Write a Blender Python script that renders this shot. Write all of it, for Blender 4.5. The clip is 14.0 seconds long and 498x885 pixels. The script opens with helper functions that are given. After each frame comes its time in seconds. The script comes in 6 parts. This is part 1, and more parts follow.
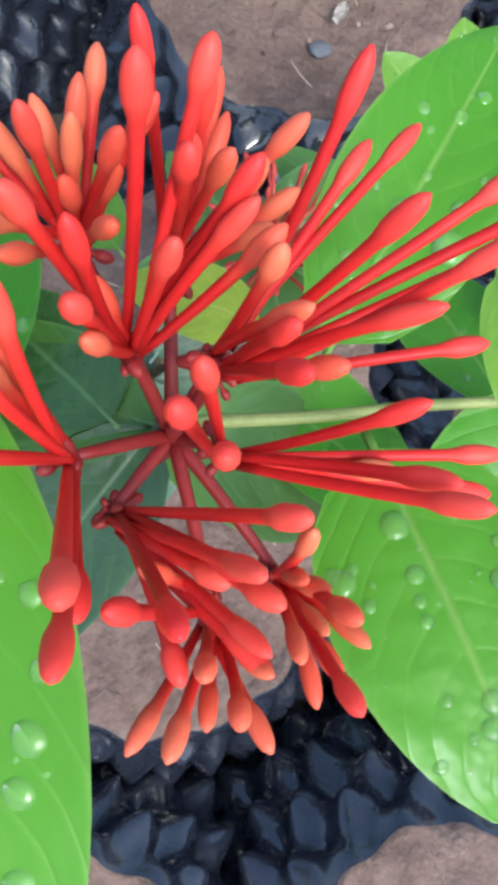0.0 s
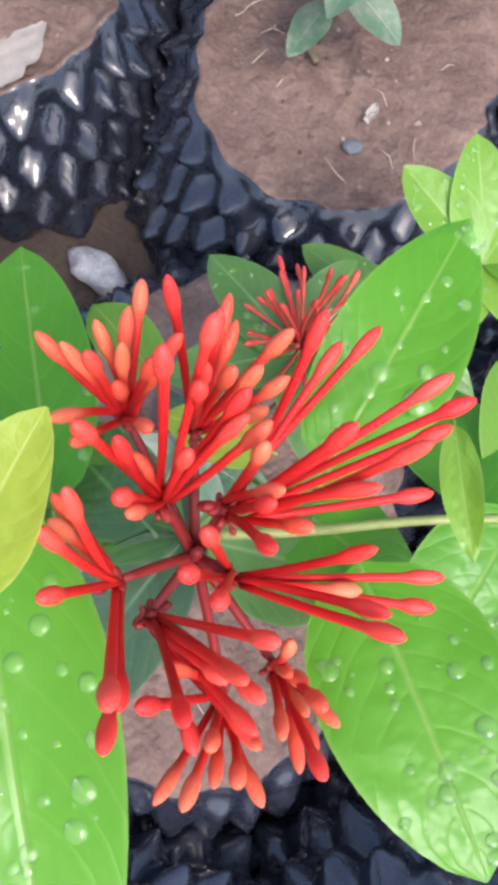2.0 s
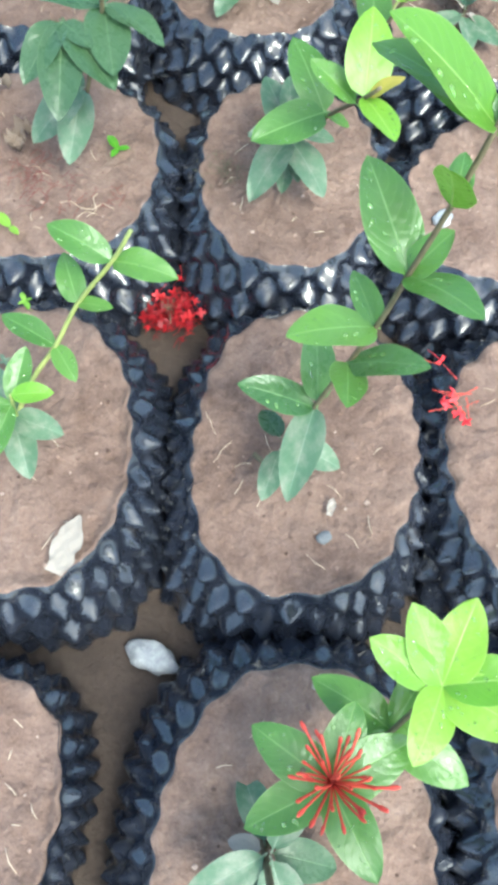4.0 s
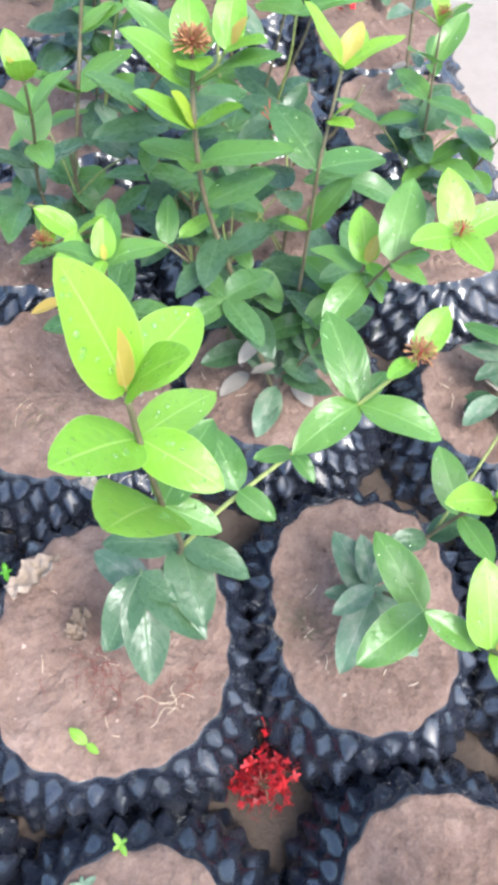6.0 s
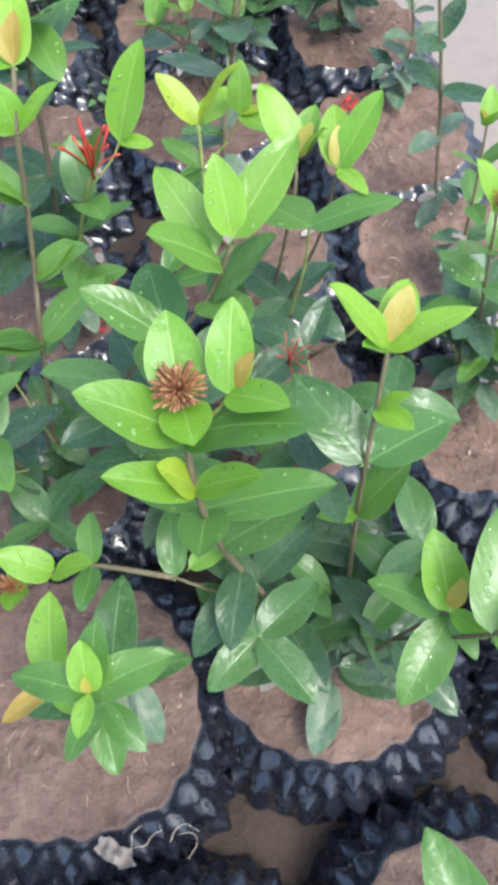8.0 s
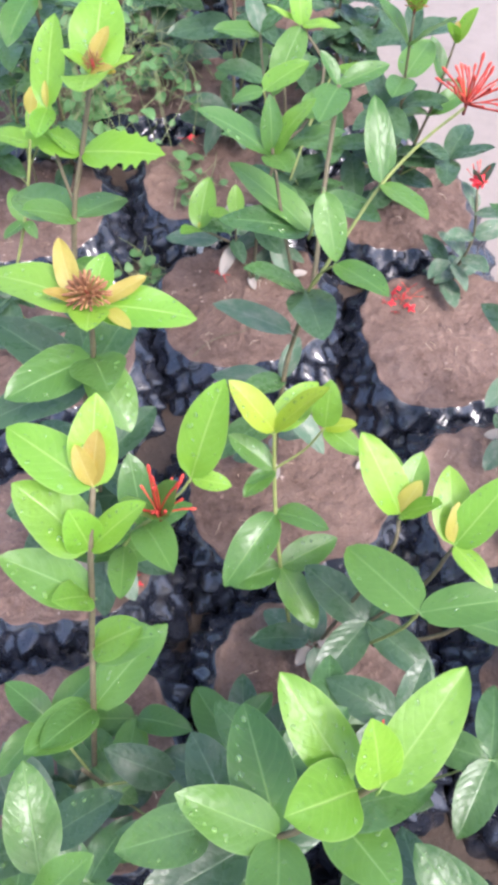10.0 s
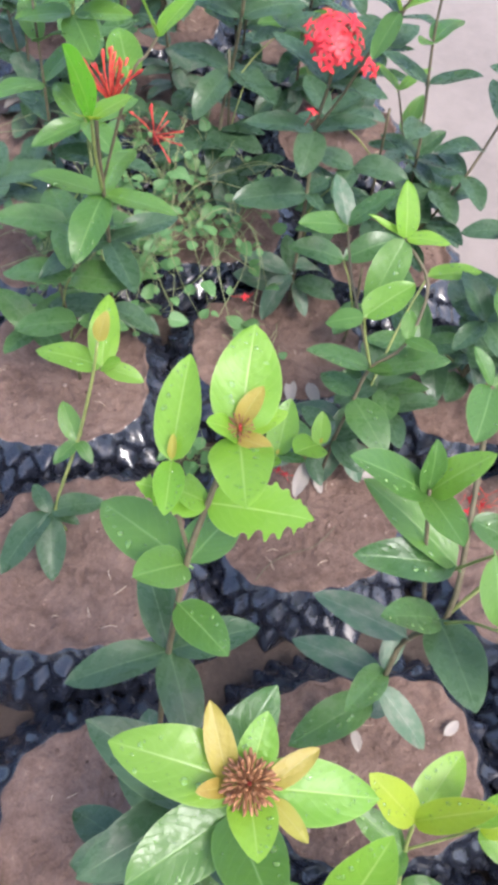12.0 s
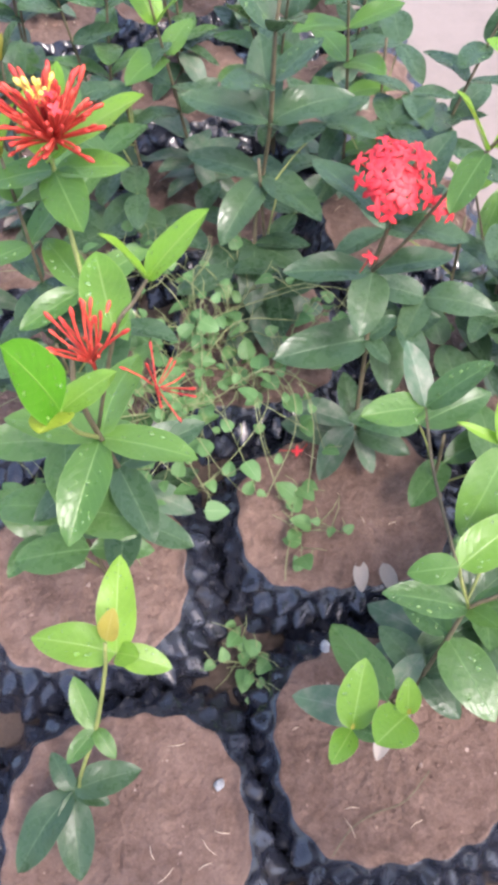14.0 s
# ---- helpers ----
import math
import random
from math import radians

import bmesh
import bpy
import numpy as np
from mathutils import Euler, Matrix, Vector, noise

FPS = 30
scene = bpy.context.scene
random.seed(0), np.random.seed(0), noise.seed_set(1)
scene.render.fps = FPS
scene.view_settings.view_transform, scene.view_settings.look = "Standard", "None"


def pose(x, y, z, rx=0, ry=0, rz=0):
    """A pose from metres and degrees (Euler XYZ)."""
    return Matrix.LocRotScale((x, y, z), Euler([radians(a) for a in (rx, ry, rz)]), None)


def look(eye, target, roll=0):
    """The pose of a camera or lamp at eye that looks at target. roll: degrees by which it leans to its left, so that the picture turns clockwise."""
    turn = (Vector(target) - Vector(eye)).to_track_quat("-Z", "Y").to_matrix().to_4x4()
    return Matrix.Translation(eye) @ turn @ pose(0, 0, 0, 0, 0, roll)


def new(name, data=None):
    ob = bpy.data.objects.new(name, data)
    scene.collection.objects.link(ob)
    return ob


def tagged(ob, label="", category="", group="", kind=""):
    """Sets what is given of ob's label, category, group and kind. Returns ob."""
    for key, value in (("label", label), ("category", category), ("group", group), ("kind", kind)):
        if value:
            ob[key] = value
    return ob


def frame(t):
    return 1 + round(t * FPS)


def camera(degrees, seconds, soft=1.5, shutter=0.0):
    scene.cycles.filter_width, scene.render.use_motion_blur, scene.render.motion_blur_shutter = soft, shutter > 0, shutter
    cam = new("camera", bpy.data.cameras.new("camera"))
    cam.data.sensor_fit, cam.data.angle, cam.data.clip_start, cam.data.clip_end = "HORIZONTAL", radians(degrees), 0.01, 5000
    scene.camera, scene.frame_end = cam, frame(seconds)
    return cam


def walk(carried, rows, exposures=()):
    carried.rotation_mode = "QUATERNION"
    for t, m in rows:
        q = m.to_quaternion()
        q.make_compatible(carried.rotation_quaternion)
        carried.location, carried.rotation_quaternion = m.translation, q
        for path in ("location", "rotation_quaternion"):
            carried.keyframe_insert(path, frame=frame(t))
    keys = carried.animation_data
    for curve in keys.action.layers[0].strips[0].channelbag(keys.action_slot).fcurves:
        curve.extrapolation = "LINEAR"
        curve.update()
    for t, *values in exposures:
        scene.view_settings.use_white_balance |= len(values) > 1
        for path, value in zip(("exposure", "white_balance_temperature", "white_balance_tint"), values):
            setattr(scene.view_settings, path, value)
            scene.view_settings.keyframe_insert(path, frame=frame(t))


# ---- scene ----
cam = camera(36.1, 14.0, soft=4.6)
PATH = [
    (0, (0.106, -0.482, 0.827), (0.393, -0.071, -1.109), 53.5),
    (0.5, (0.105, -0.481, 0.837), (0.329, -0.072, -1.108), 47.6),
    (1, (0.101, -0.479, 0.84), (0.306, -0.091, -1.111), 47.1),
    (1.5, (0.104, -0.474, 0.857), (0.271, -0.043, -1.089), 40.3),
    (2, (0.104, -0.473, 0.87), (0.231, 0.018, -1.065), 34.0),
    (2.2, (0.104, -0.473, 0.867), (0.217, 0.002, -1.073), 33.2),
    (4.3, (0.012, -0.19, 1.184), (0.073, 0.568, -0.666), 5.3),
    (4.5, (-0.002, -0.128, 1.201), (0.081, 0.633, -0.646), 3.7),
    (5, (-0.058, 0.029, 1.252), (0.118, 0.84, -0.568), 7.8),
    (5.5, (-0.115, 0.133, 1.271), (0.076, 0.99, -0.526), 9.3),
    (6, (-0.144, 0.193, 1.279), (-0.024, 1.168, -0.463), 4.1),
    (6.5, (-0.141, 0.301, 1.273), (-0.083, 1.377, -0.412), -1.3),
    (7, (-0.112, 0.455, 1.247), (-0.058, 1.452, -0.486), -4.7),
    (7.2, (-0.11, 0.507, 1.242), (-0.065, 1.469, -0.511), -5.5),
    (9.3, (-0.113, 0.833, 1.287), (-0.052, 1.877, -0.418), -5.4),
    (9.5, (-0.119, 0.891, 1.299), (-0.041, 1.927, -0.41), -4.4),
    (10, (-0.173, 1.034, 1.332), (-0.047, 2.024, -0.402), -0.5),
    (10.5, (-0.205, 1.157, 1.357), (0.012, 2.083, -0.402), 5.7),
    (11, (-0.247, 1.257, 1.399), (0.082, 2.183, -0.343), 12.8),
    (11.5, (-0.276, 1.318, 1.407), (0.053, 2.29, -0.31), 12.5),
    (12, (-0.293, 1.43, 1.378), (-0.062, 2.405, -0.353), 7.0),
    (12.5, (-0.261, 1.593, 1.357), (-0.036, 2.541, -0.389), 4.9),
    (13, (-0.226, 1.701, 1.35), (0.008, 2.607, -0.418), 3.7),
    (13.5, (-0.218, 1.775, 1.331), (-0.018, 2.666, -0.449), 2.0),
    (14, (-0.223, 1.817, 1.322), (-0.163, 2.764, -0.438), -5.2),
]
STOPS = [(0, 1.25, 5650, 3), (0.5, 1.27, 5700, 3), (1.5, 1.34, 5980, 8), (2.2, 1.50, 6100, 14), (4.3, 2.09, 5850, -8), (5.0, 2.12, 5850, -3), (6.0, 2.12, 5900, 5), (6.5, 1.9, 5900, 6), (7.0, 1.62, 5900, 5),
         (9.5, 1.77, 6050, 10), (10, 1.9, 6000, 17), (10.5, 1.87, 6000, 17), (11, 1.80, 6050, 20), (11.5, 1.65, 6050, 15), (12, 1.66, 6100, 14), (12.5, 1.75, 6000, 18), (13, 1.47, 6200, 18), (13.5, 1.55, 6300, 22), (14, 1.85, 6300, 20)]
walk(cam, [(t, look(eye, target, roll)) for t, eye, target, roll in PATH], STOPS)

# ---- world, sun, exposure ----
world = bpy.data.worlds.new("overcast_sky")
scene.world = world
world.use_nodes = True
wn, wl = world.node_tree.nodes, world.node_tree.links
sky = wn.new("ShaderNodeTexSky")
sky.sky_type, sky.sun_disc = "NISHITA", False
sky.sun_elevation, sky.sun_rotation = radians(60), radians(141)
sky.air_density, sky.dust_density, sky.ozone_density = 1.0, 4.0, 1.0
wl.new(sky.outputs[0], wn["Background"].inputs[0])
wn["Background"].inputs[1].default_value = 0.15
sun = new("sun", bpy.data.lights.new("sun", "SUN"))
sun.data.energy, sun.data.angle, sun.data.color = 0.8, radians(16), (1.0, 0.97, 0.92)
sun.matrix_world = look((0.8, -1.0, 2.2), (0, 0, 0))


# ---- materials ----
def material(name, rough=0.6, metallic=0.0, spec=0.5):
    m = bpy.data.materials.new(name)
    m.use_nodes = True
    b = m.node_tree.nodes["Principled BSDF"]
    b.inputs["Roughness"].default_value = rough
    b.inputs["Metallic"].default_value = metallic
    b.inputs["Specular IOR Level"].default_value = spec
    return m, m.node_tree.nodes, m.node_tree.links, b


def mathn(nodes, links, op, a, b=None, clamp=False):
    n = nodes.new("ShaderNodeMath")
    n.operation, n.use_clamp = op, clamp
    for i, v in enumerate((a, b)):
        if v is None:
            continue
        if isinstance(v, (int, float)):
            n.inputs[i].default_value = v
        else:
            links.new(v, n.inputs[i])
    return n.outputs[0]


def ramp(nodes, links, fac, stops):
    r = nodes.new("ShaderNodeValToRGB")
    while len(r.color_ramp.elements) < len(stops):
        r.color_ramp.elements.new(0.5)
    for e, (p, c) in zip(r.color_ramp.elements, stops):
        e.position, e.color = p, (*c, 1)
    links.new(fac, r.inputs[0])
    return r.outputs[0]


def noise_tex(nodes, links, scale, detail=4, vec=None, rough=0.6):
    n = nodes.new("ShaderNodeTexNoise")
    n.inputs["Scale"].default_value, n.inputs["Detail"].default_value = scale, detail
    n.inputs["Roughness"].default_value = rough
    if vec is not None:
        links.new(vec, n.inputs["Vector"])
    return n.outputs[0]


def mixc(nodes, links, fac, a, b, mode="MIX"):
    n = nodes.new("ShaderNodeMix")
    n.data_type, n.blend_type = "RGBA", mode
    for i, v in ((0, fac), (6, a), (7, b)):
        if isinstance(v, (int, float)):
            n.inputs[i].default_value = v
        elif isinstance(v, tuple):
            n.inputs[i].default_value = (*v, 1)
        else:
            links.new(v, n.inputs[i])
    return n.outputs[2]


def bump(nodes, links, bsdf, height, strength, dist):
    n = nodes.new("ShaderNodeBump")
    n.inputs["Strength"].default_value, n.inputs["Distance"].default_value = strength, dist
    links.new(height, n.inputs["Height"])
    links.new(n.outputs[0], bsdf.inputs["Normal"])


def leaf_material(name, dark, light, vein, rough, glow, dust=0.0, spec=0.55):
    """Leaf surface: uv.x across, uv.y along; pale midrib, side veins, blotches."""
    m, n, l, b = material(name, rough, 0.0, spec)
    uv = n.new("ShaderNodeUVMap").outputs[0]
    sep = n.new("ShaderNodeSeparateXYZ")
    l.new(uv, sep.inputs[0])
    side = mathn(n, l, "ABSOLUTE", mathn(n, l, "SUBTRACT", sep.outputs[0], 0.5))
    rnd = n.new("ShaderNodeObjectInfo").outputs["Random"]
    base = ramp(n, l, rnd, [(0.0, dark), (1.0, light)])
    obj = n.new("ShaderNodeTexCoord").outputs["Object"]
    blotch = noise_tex(n, l, 5.0, 3, obj)
    base = mixc(n, l, mathn(n, l, "MULTIPLY", blotch, 0.35), base, tuple(c * 0.6 for c in dark))
    fine = noise_tex(n, l, 14.0, 3, obj)
    base = mixc(n, l, mathn(n, l, "MULTIPLY", fine, 0.25), base, light)
    arch = mathn(n, l, "ADD", mathn(n, l, "MULTIPLY", side, 10.0), mathn(n, l, "MULTIPLY", mathn(n, l, "MULTIPLY", side, side), 44.0))
    phase = mathn(n, l, "SUBTRACT", mathn(n, l, "MULTIPLY", sep.outputs[1], 54.0), arch)
    phase = mathn(n, l, "ADD", phase, mathn(n, l, "MULTIPLY", noise_tex(n, l, 4.0, 2, obj), 3.5))
    wave = mathn(n, l, "POWER", mathn(n, l, "ABSOLUTE", mathn(n, l, "COSINE", mathn(n, l, "MULTIPLY", phase, 0.5))), 46.0)
    rib = mathn(n, l, "SUBTRACT", 1.0, mathn(n, l, "MULTIPLY", side, 34.0), True)
    veins = mathn(n, l, "MAXIMUM", mathn(n, l, "MULTIPLY", wave, 0.15), rib)
    col = mixc(n, l, mathn(n, l, "MULTIPLY", veins, 0.7), base, vein)
    rim = mathn(n, l, "MULTIPLY", mathn(n, l, "SUBTRACT", side, 0.47), 33.0, True)
    col = mixc(n, l, mathn(n, l, "MULTIPLY", rim, 0.45), col, vein)
    if dust:
        d = noise_tex(n, l, 3.2, 5, obj)
        mask = ramp(n, l, d, [(0.45, (0, 0, 0)), (0.75, (1, 1, 1))])
        col = mixc(n, l, mathn(n, l, "MULTIPLY", mask, dust), col, (0.42, 0.36, 0.30))
    l.new(col, b.inputs["Base Color"])
    swell = mathn(n, l, "SUBTRACT", mathn(n, l, "MULTIPLY", blotch, 0.6), mathn(n, l, "MULTIPLY", veins, 0.2))
    ripple = noise_tex(n, l, 6.0, 1, obj)
    pillow = mathn(n, l, "ABSOLUTE", mathn(n, l, "SINE", mathn(n, l, "MULTIPLY", phase, 0.5)))
    swell = mathn(n, l, "ADD", swell, mathn(n, l, "MULTIPLY", mathn(n, l, "MULTIPLY", pillow, mathn(n, l, "MULTIPLY", side, 2.0)), 0.045))
    swell = mathn(n, l, "ADD", swell, mathn(n, l, "MULTIPLY", ripple, 0.5))
    bump(n, l, b, swell, 0.22, 0.011)
    l.new(mathn(n, l, "ADD", mathn(n, l, "MULTIPLY", blotch, 0.25), rough - 0.12), b.inputs["Roughness"])
    tr = n.new("ShaderNodeBsdfTranslucent")
    l.new(mixc(n, l, 0.5, col, light), tr.inputs["Color"])
    mx = n.new("ShaderNodeMixShader")
    mx.inputs[0].default_value = glow
    l.new(b.outputs[0], mx.inputs[1])
    l.new(tr.outputs[0], mx.inputs[2])
    l.new(mx.outputs[0], n["Material Output"].inputs[0])
    return m


LEAF = {
    "young": leaf_material("leaf_young", (0.14, 0.34, 0.028), (0.27, 0.47, 0.045), (0.40, 0.56, 0.15), 0.38, 0.40),
    "fresh": leaf_material("leaf_fresh", (0.072, 0.28, 0.012), (0.130, 0.37, 0.020), (0.25, 0.42, 0.08), 0.33, 0.38, 0.0, 0.4),
    "mid": leaf_material("leaf_mid", (0.058, 0.150, 0.030), (0.125, 0.255, 0.045), (0.23, 0.38, 0.12), 0.31, 0.30),
    "spring": leaf_material("leaf_spring", (0.115, 0.27, 0.028), (0.20, 0.37, 0.045), (0.34, 0.48, 0.14), 0.33, 0.36),
    "dark": leaf_material("leaf_dark", (0.034, 0.076, 0.033), (0.062, 0.118, 0.051), (0.13, 0.20, 0.10), 0.28, 0.18, 0.0, 0.45),
    "deep": leaf_material("leaf_deep", (0.050, 0.118, 0.038), (0.092, 0.185, 0.050), (0.17, 0.30, 0.11), 0.28, 0.24, 0.0, 0.45),
    "dusty": leaf_material("leaf_dusty", (0.056, 0.115, 0.058), (0.095, 0.16, 0.092), (0.17, 0.23, 0.16), 0.42, 0.1, 0.45, 0.4),
    "amber": leaf_material("leaf_amber", (0.40, 0.23, 0.05), (0.44, 0.42, 0.07), (0.50, 0.46, 0.17), 0.4, 0.4),
    "gold": leaf_material("leaf_gold", (0.32, 0.44, 0.03), (0.40, 0.52, 0.05), (0.55, 0.6, 0.15), 0.4, 0.45),
    "weed": leaf_material("leaf_weed", (0.075, 0.185, 0.052), (0.15, 0.295, 0.095), (0.22, 0.36, 0.16), 0.5, 0.25),
    "dead": leaf_material("leaf_dead", (0.27, 0.23, 0.19), (0.37, 0.32, 0.275), (0.30, 0.26, 0.22), 0.7, 0.1),
    "crisp": leaf_material("leaf_crisp", (0.21, 0.15, 0.11), (0.31, 0.24, 0.185), (0.28, 0.21, 0.15), 0.75, 0.1),
}


def speckled(name, stops, scale, rough, relief=0.3, size=0.004, spec=0.4, rnd=0.0):
    """A surface coloured by noise at two scales, with relief; coordinates in metres."""
    m, n, l, b = material(name, rough, 0.0, spec)
    geo = n.new("ShaderNodeNewGeometry").outputs["Position"]
    big = noise_tex(n, l, scale, 6, geo)
    small = noise_tex(n, l, scale * 9, 5, geo, 0.7)
    fac = mathn(n, l, "ADD", mathn(n, l, "MULTIPLY", big, 0.6), mathn(n, l, "MULTIPLY", small, 0.4))
    if rnd:
        r = n.new("ShaderNodeObjectInfo").outputs["Random"]
        fac = mathn(n, l, "ADD", fac, mathn(n, l, "MULTIPLY", mathn(n, l, "SUBTRACT", r, 0.5), rnd))
    l.new(ramp(n, l, fac, stops), b.inputs["Base Color"])
    bump(n, l, b, mathn(n, l, "ADD", big, mathn(n, l, "MULTIPLY", small, 0.6)), relief, size)
    return m


SOIL, _n, _l, _b = material("potting_soil", 0.88, 0.0, 0.2)
_g = _n.new("ShaderNodeNewGeometry").outputs["Position"]
_broad, _mid, _fine = noise_tex(_n, _l, 9.0, 4, _g), noise_tex(_n, _l, 48.0, 5, _g, 0.65), noise_tex(_n, _l, 260.0, 4, _g, 0.7)
_w = mathn(_n, _l, "ADD", mathn(_n, _l, "MULTIPLY", _broad, 0.4), mathn(_n, _l, "ADD", mathn(_n, _l, "MULTIPLY", _mid, 0.35), mathn(_n, _l, "MULTIPLY", _fine, 0.25)))
_tint = mathn(_n, _l, "MULTIPLY", mathn(_n, _l, "SUBTRACT", _n.new("ShaderNodeObjectInfo").outputs["Random"], 0.5), 0.07)
_col = ramp(_n, _l, mathn(_n, _l, "ADD", _w, _tint), [(0.32, (0.070, 0.042, 0.031)), (0.44, (0.138, 0.089, 0.069)), (0.56, (0.198, 0.132, 0.103)), (0.70, (0.29, 0.205, 0.165))])
# random darker patches in the soil colour, not tied to the relief
_dark_patch = ramp(_n, _l, noise_tex(_n, _l, 30.0, 3, _g), [(0.60, (0, 0, 0)), (0.72, (1, 1, 1))])
_l.new(mixc(_n, _l, mathn(_n, _l, "MULTIPLY", _dark_patch, 0.45), _col, (0.10, 0.058, 0.042)), _b.inputs["Base Color"])
_v = _n.new("ShaderNodeTexVoronoi")
_v.inputs["Scale"].default_value = 150.0
_l.new(_g, _v.inputs["Vector"])
_h = mathn(_n, _l, "ADD", mathn(_n, _l, "ADD", _broad, _mid), mathn(_n, _l, "SUBTRACT", mathn(_n, _l, "MULTIPLY", _fine, 0.5), mathn(_n, _l, "MULTIPLY", _v.outputs["Distance"], 0.35)))
bump(_n, _l, _b, _h, 0.65, 0.009)
CRUMB, _n, _l, _b = material("soil_crumb", 0.9, 0.0, 0.2)
_i = _n.new("ShaderNodeNewGeometry").outputs["Random Per Island"]
_l.new(ramp(_n, _l, _i, [(0.0, (0.07, 0.042, 0.032)), (0.45, (0.17, 0.11, 0.085)), (0.8, (0.27, 0.185, 0.145)), (1.0, (0.38, 0.29, 0.24))]), _b.inputs["Base Color"])
bump(_n, _l, _b, noise_tex(_n, _l, 300.0, 3, _n.new("ShaderNodeNewGeometry").outputs["Position"]), 0.5, 0.002)
GROUND = speckled("damp_ground", [(0.3, (0.035, 0.025, 0.019)), (0.5, (0.062, 0.044, 0.034)), (0.75, (0.10, 0.072, 0.055))], 14.0, 0.5, 0.8, 0.01, 0.3)
PAVING = speckled("pale_concrete", [(0.3, (0.185, 0.153, 0.130)), (0.5, (0.23, 0.192, 0.165)), (0.75, (0.265, 0.225, 0.195))], 2.2, 0.7, 0.25, 0.003, 0.4)
STONE = speckled("grey_stone", [(0.3, (0.13, 0.135, 0.145)), (0.5, (0.31, 0.315, 0.32)), (0.7, (0.62, 0.61, 0.58))], 60.0, 0.6, 0.4, 0.003)
SLATE = speckled("dark_slate", [(0.3, (0.07, 0.075, 0.08)), (0.7, (0.16, 0.16, 0.165))], 80.0, 0.6, 0.4, 0.002)
STEM_G = speckled("green_stem", [(0.3, (0.13, 0.17, 0.05)), (0.6, (0.27, 0.30, 0.09)), (0.8, (0.36, 0.34, 0.14))], 60.0, 0.5, 0.3, 0.001)
STEM_B = speckled("brown_stem", [(0.3, (0.065, 0.052, 0.03)), (0.55, (0.125, 0.105, 0.058)), (0.8, (0.20, 0.165, 0.10))], 80.0, 0.65, 0.6, 0.001)
STRAW = speckled("dry_straw", [(0.3, (0.42, 0.30, 0.2)), (0.7, (0.66, 0.55, 0.42))], 90.0, 0.7, 0.2, 0.001, 0.3, 0.3)
WISP = speckled("weed_runner", [(0.3, (0.15, 0.20, 0.075)), (0.7, (0.32, 0.33, 0.16))], 60.0, 0.6, 0.2, 0.001)
RED_PETAL = speckled("red_petal", [(0.3, (0.60, 0.018, 0.028)), (0.55, (0.73, 0.038, 0.048)), (0.8, (0.80, 0.075, 0.075))], 80.0, 0.5, 0.2, 0.0008, 0.4, 0.3)
RED_OLD = speckled("fallen_red", [(0.3, (0.16, 0.004, 0.008)), (0.6, (0.37, 0.008, 0.015)), (0.8, (0.52, 0.025, 0.025))], 80.0, 0.5, 0.2, 0.0008, 0.4, 0.4)
RED_STALK = speckled("maroon_stalk", [(0.3, (0.16, 0.012, 0.012)), (0.6, (0.30, 0.022, 0.02)), (0.8, (0.38, 0.05, 0.03))], 120.0, 0.5, 0.2, 0.0006)
RED_SPENT = speckled("spent_red_tube", [(0.3, (0.36, 0.028, 0.022)), (0.55, (0.52, 0.055, 0.036)), (0.8, (0.66, 0.12, 0.07))], 120.0, 0.5, 0.1, 0.0006, 0.4, 0.35)
DRY_RED = speckled("dried_red_threads", [(0.3, (0.09, 0.014, 0.012)), (0.7, (0.19, 0.04, 0.03))], 120.0, 0.7, 0.2, 0.0006)
BROWN_BUD = speckled("brown_bud", [(0.3, (0.17, 0.068, 0.032)), (0.6, (0.32, 0.15, 0.065)), (0.8, (0.46, 0.28, 0.12))], 120.0, 0.6, 0.2, 0.0006, 0.4, 0.3)
def flower_material(name, low, high):
    """Deep red tube that turns into a bud coloured between low and high."""
    m, n, l, b = material(name, 0.5, 0.0, 0.28)
    u = n.new("ShaderNodeSeparateXYZ")
    l.new(n.new("ShaderNodeUVMap").outputs[0], u.inputs[0])
    o = n.new("ShaderNodeObjectInfo").outputs["Random"]
    grain = noise_tex(n, l, 260.0, 4, n.new("ShaderNodeNewGeometry").outputs["Position"])
    v = mathn(n, l, "ADD", mathn(n, l, "MULTIPLY", o, 0.7), mathn(n, l, "MULTIPLY", grain, 0.3))
    tube_col = ramp(n, l, v, [(0.2, (0.42, 0.008, 0.009)), (0.8, (0.64, 0.020, 0.018))])
    l.new(mixc(n, l, u.outputs[0], tube_col, ramp(n, l, v, [(0.15, low), (0.9, high)])), b.inputs["Base Color"])
    bump(n, l, b, grain, 0.2, 0.0005)
    return m


RED_FLOWER = flower_material("red_flower", (0.70, 0.030, 0.026), (0.76, 0.085, 0.055))
ORANGE_FLOWER = flower_material("orange_flower", (0.68, 0.070, 0.040), (0.72, 0.185, 0.085))
YELLOW = speckled("yellow_centre", [(0.3, (0.75, 0.55, 0.05)), (0.7, (0.85, 0.72, 0.2))], 120.0, 0.5, 0.1, 0.0006)

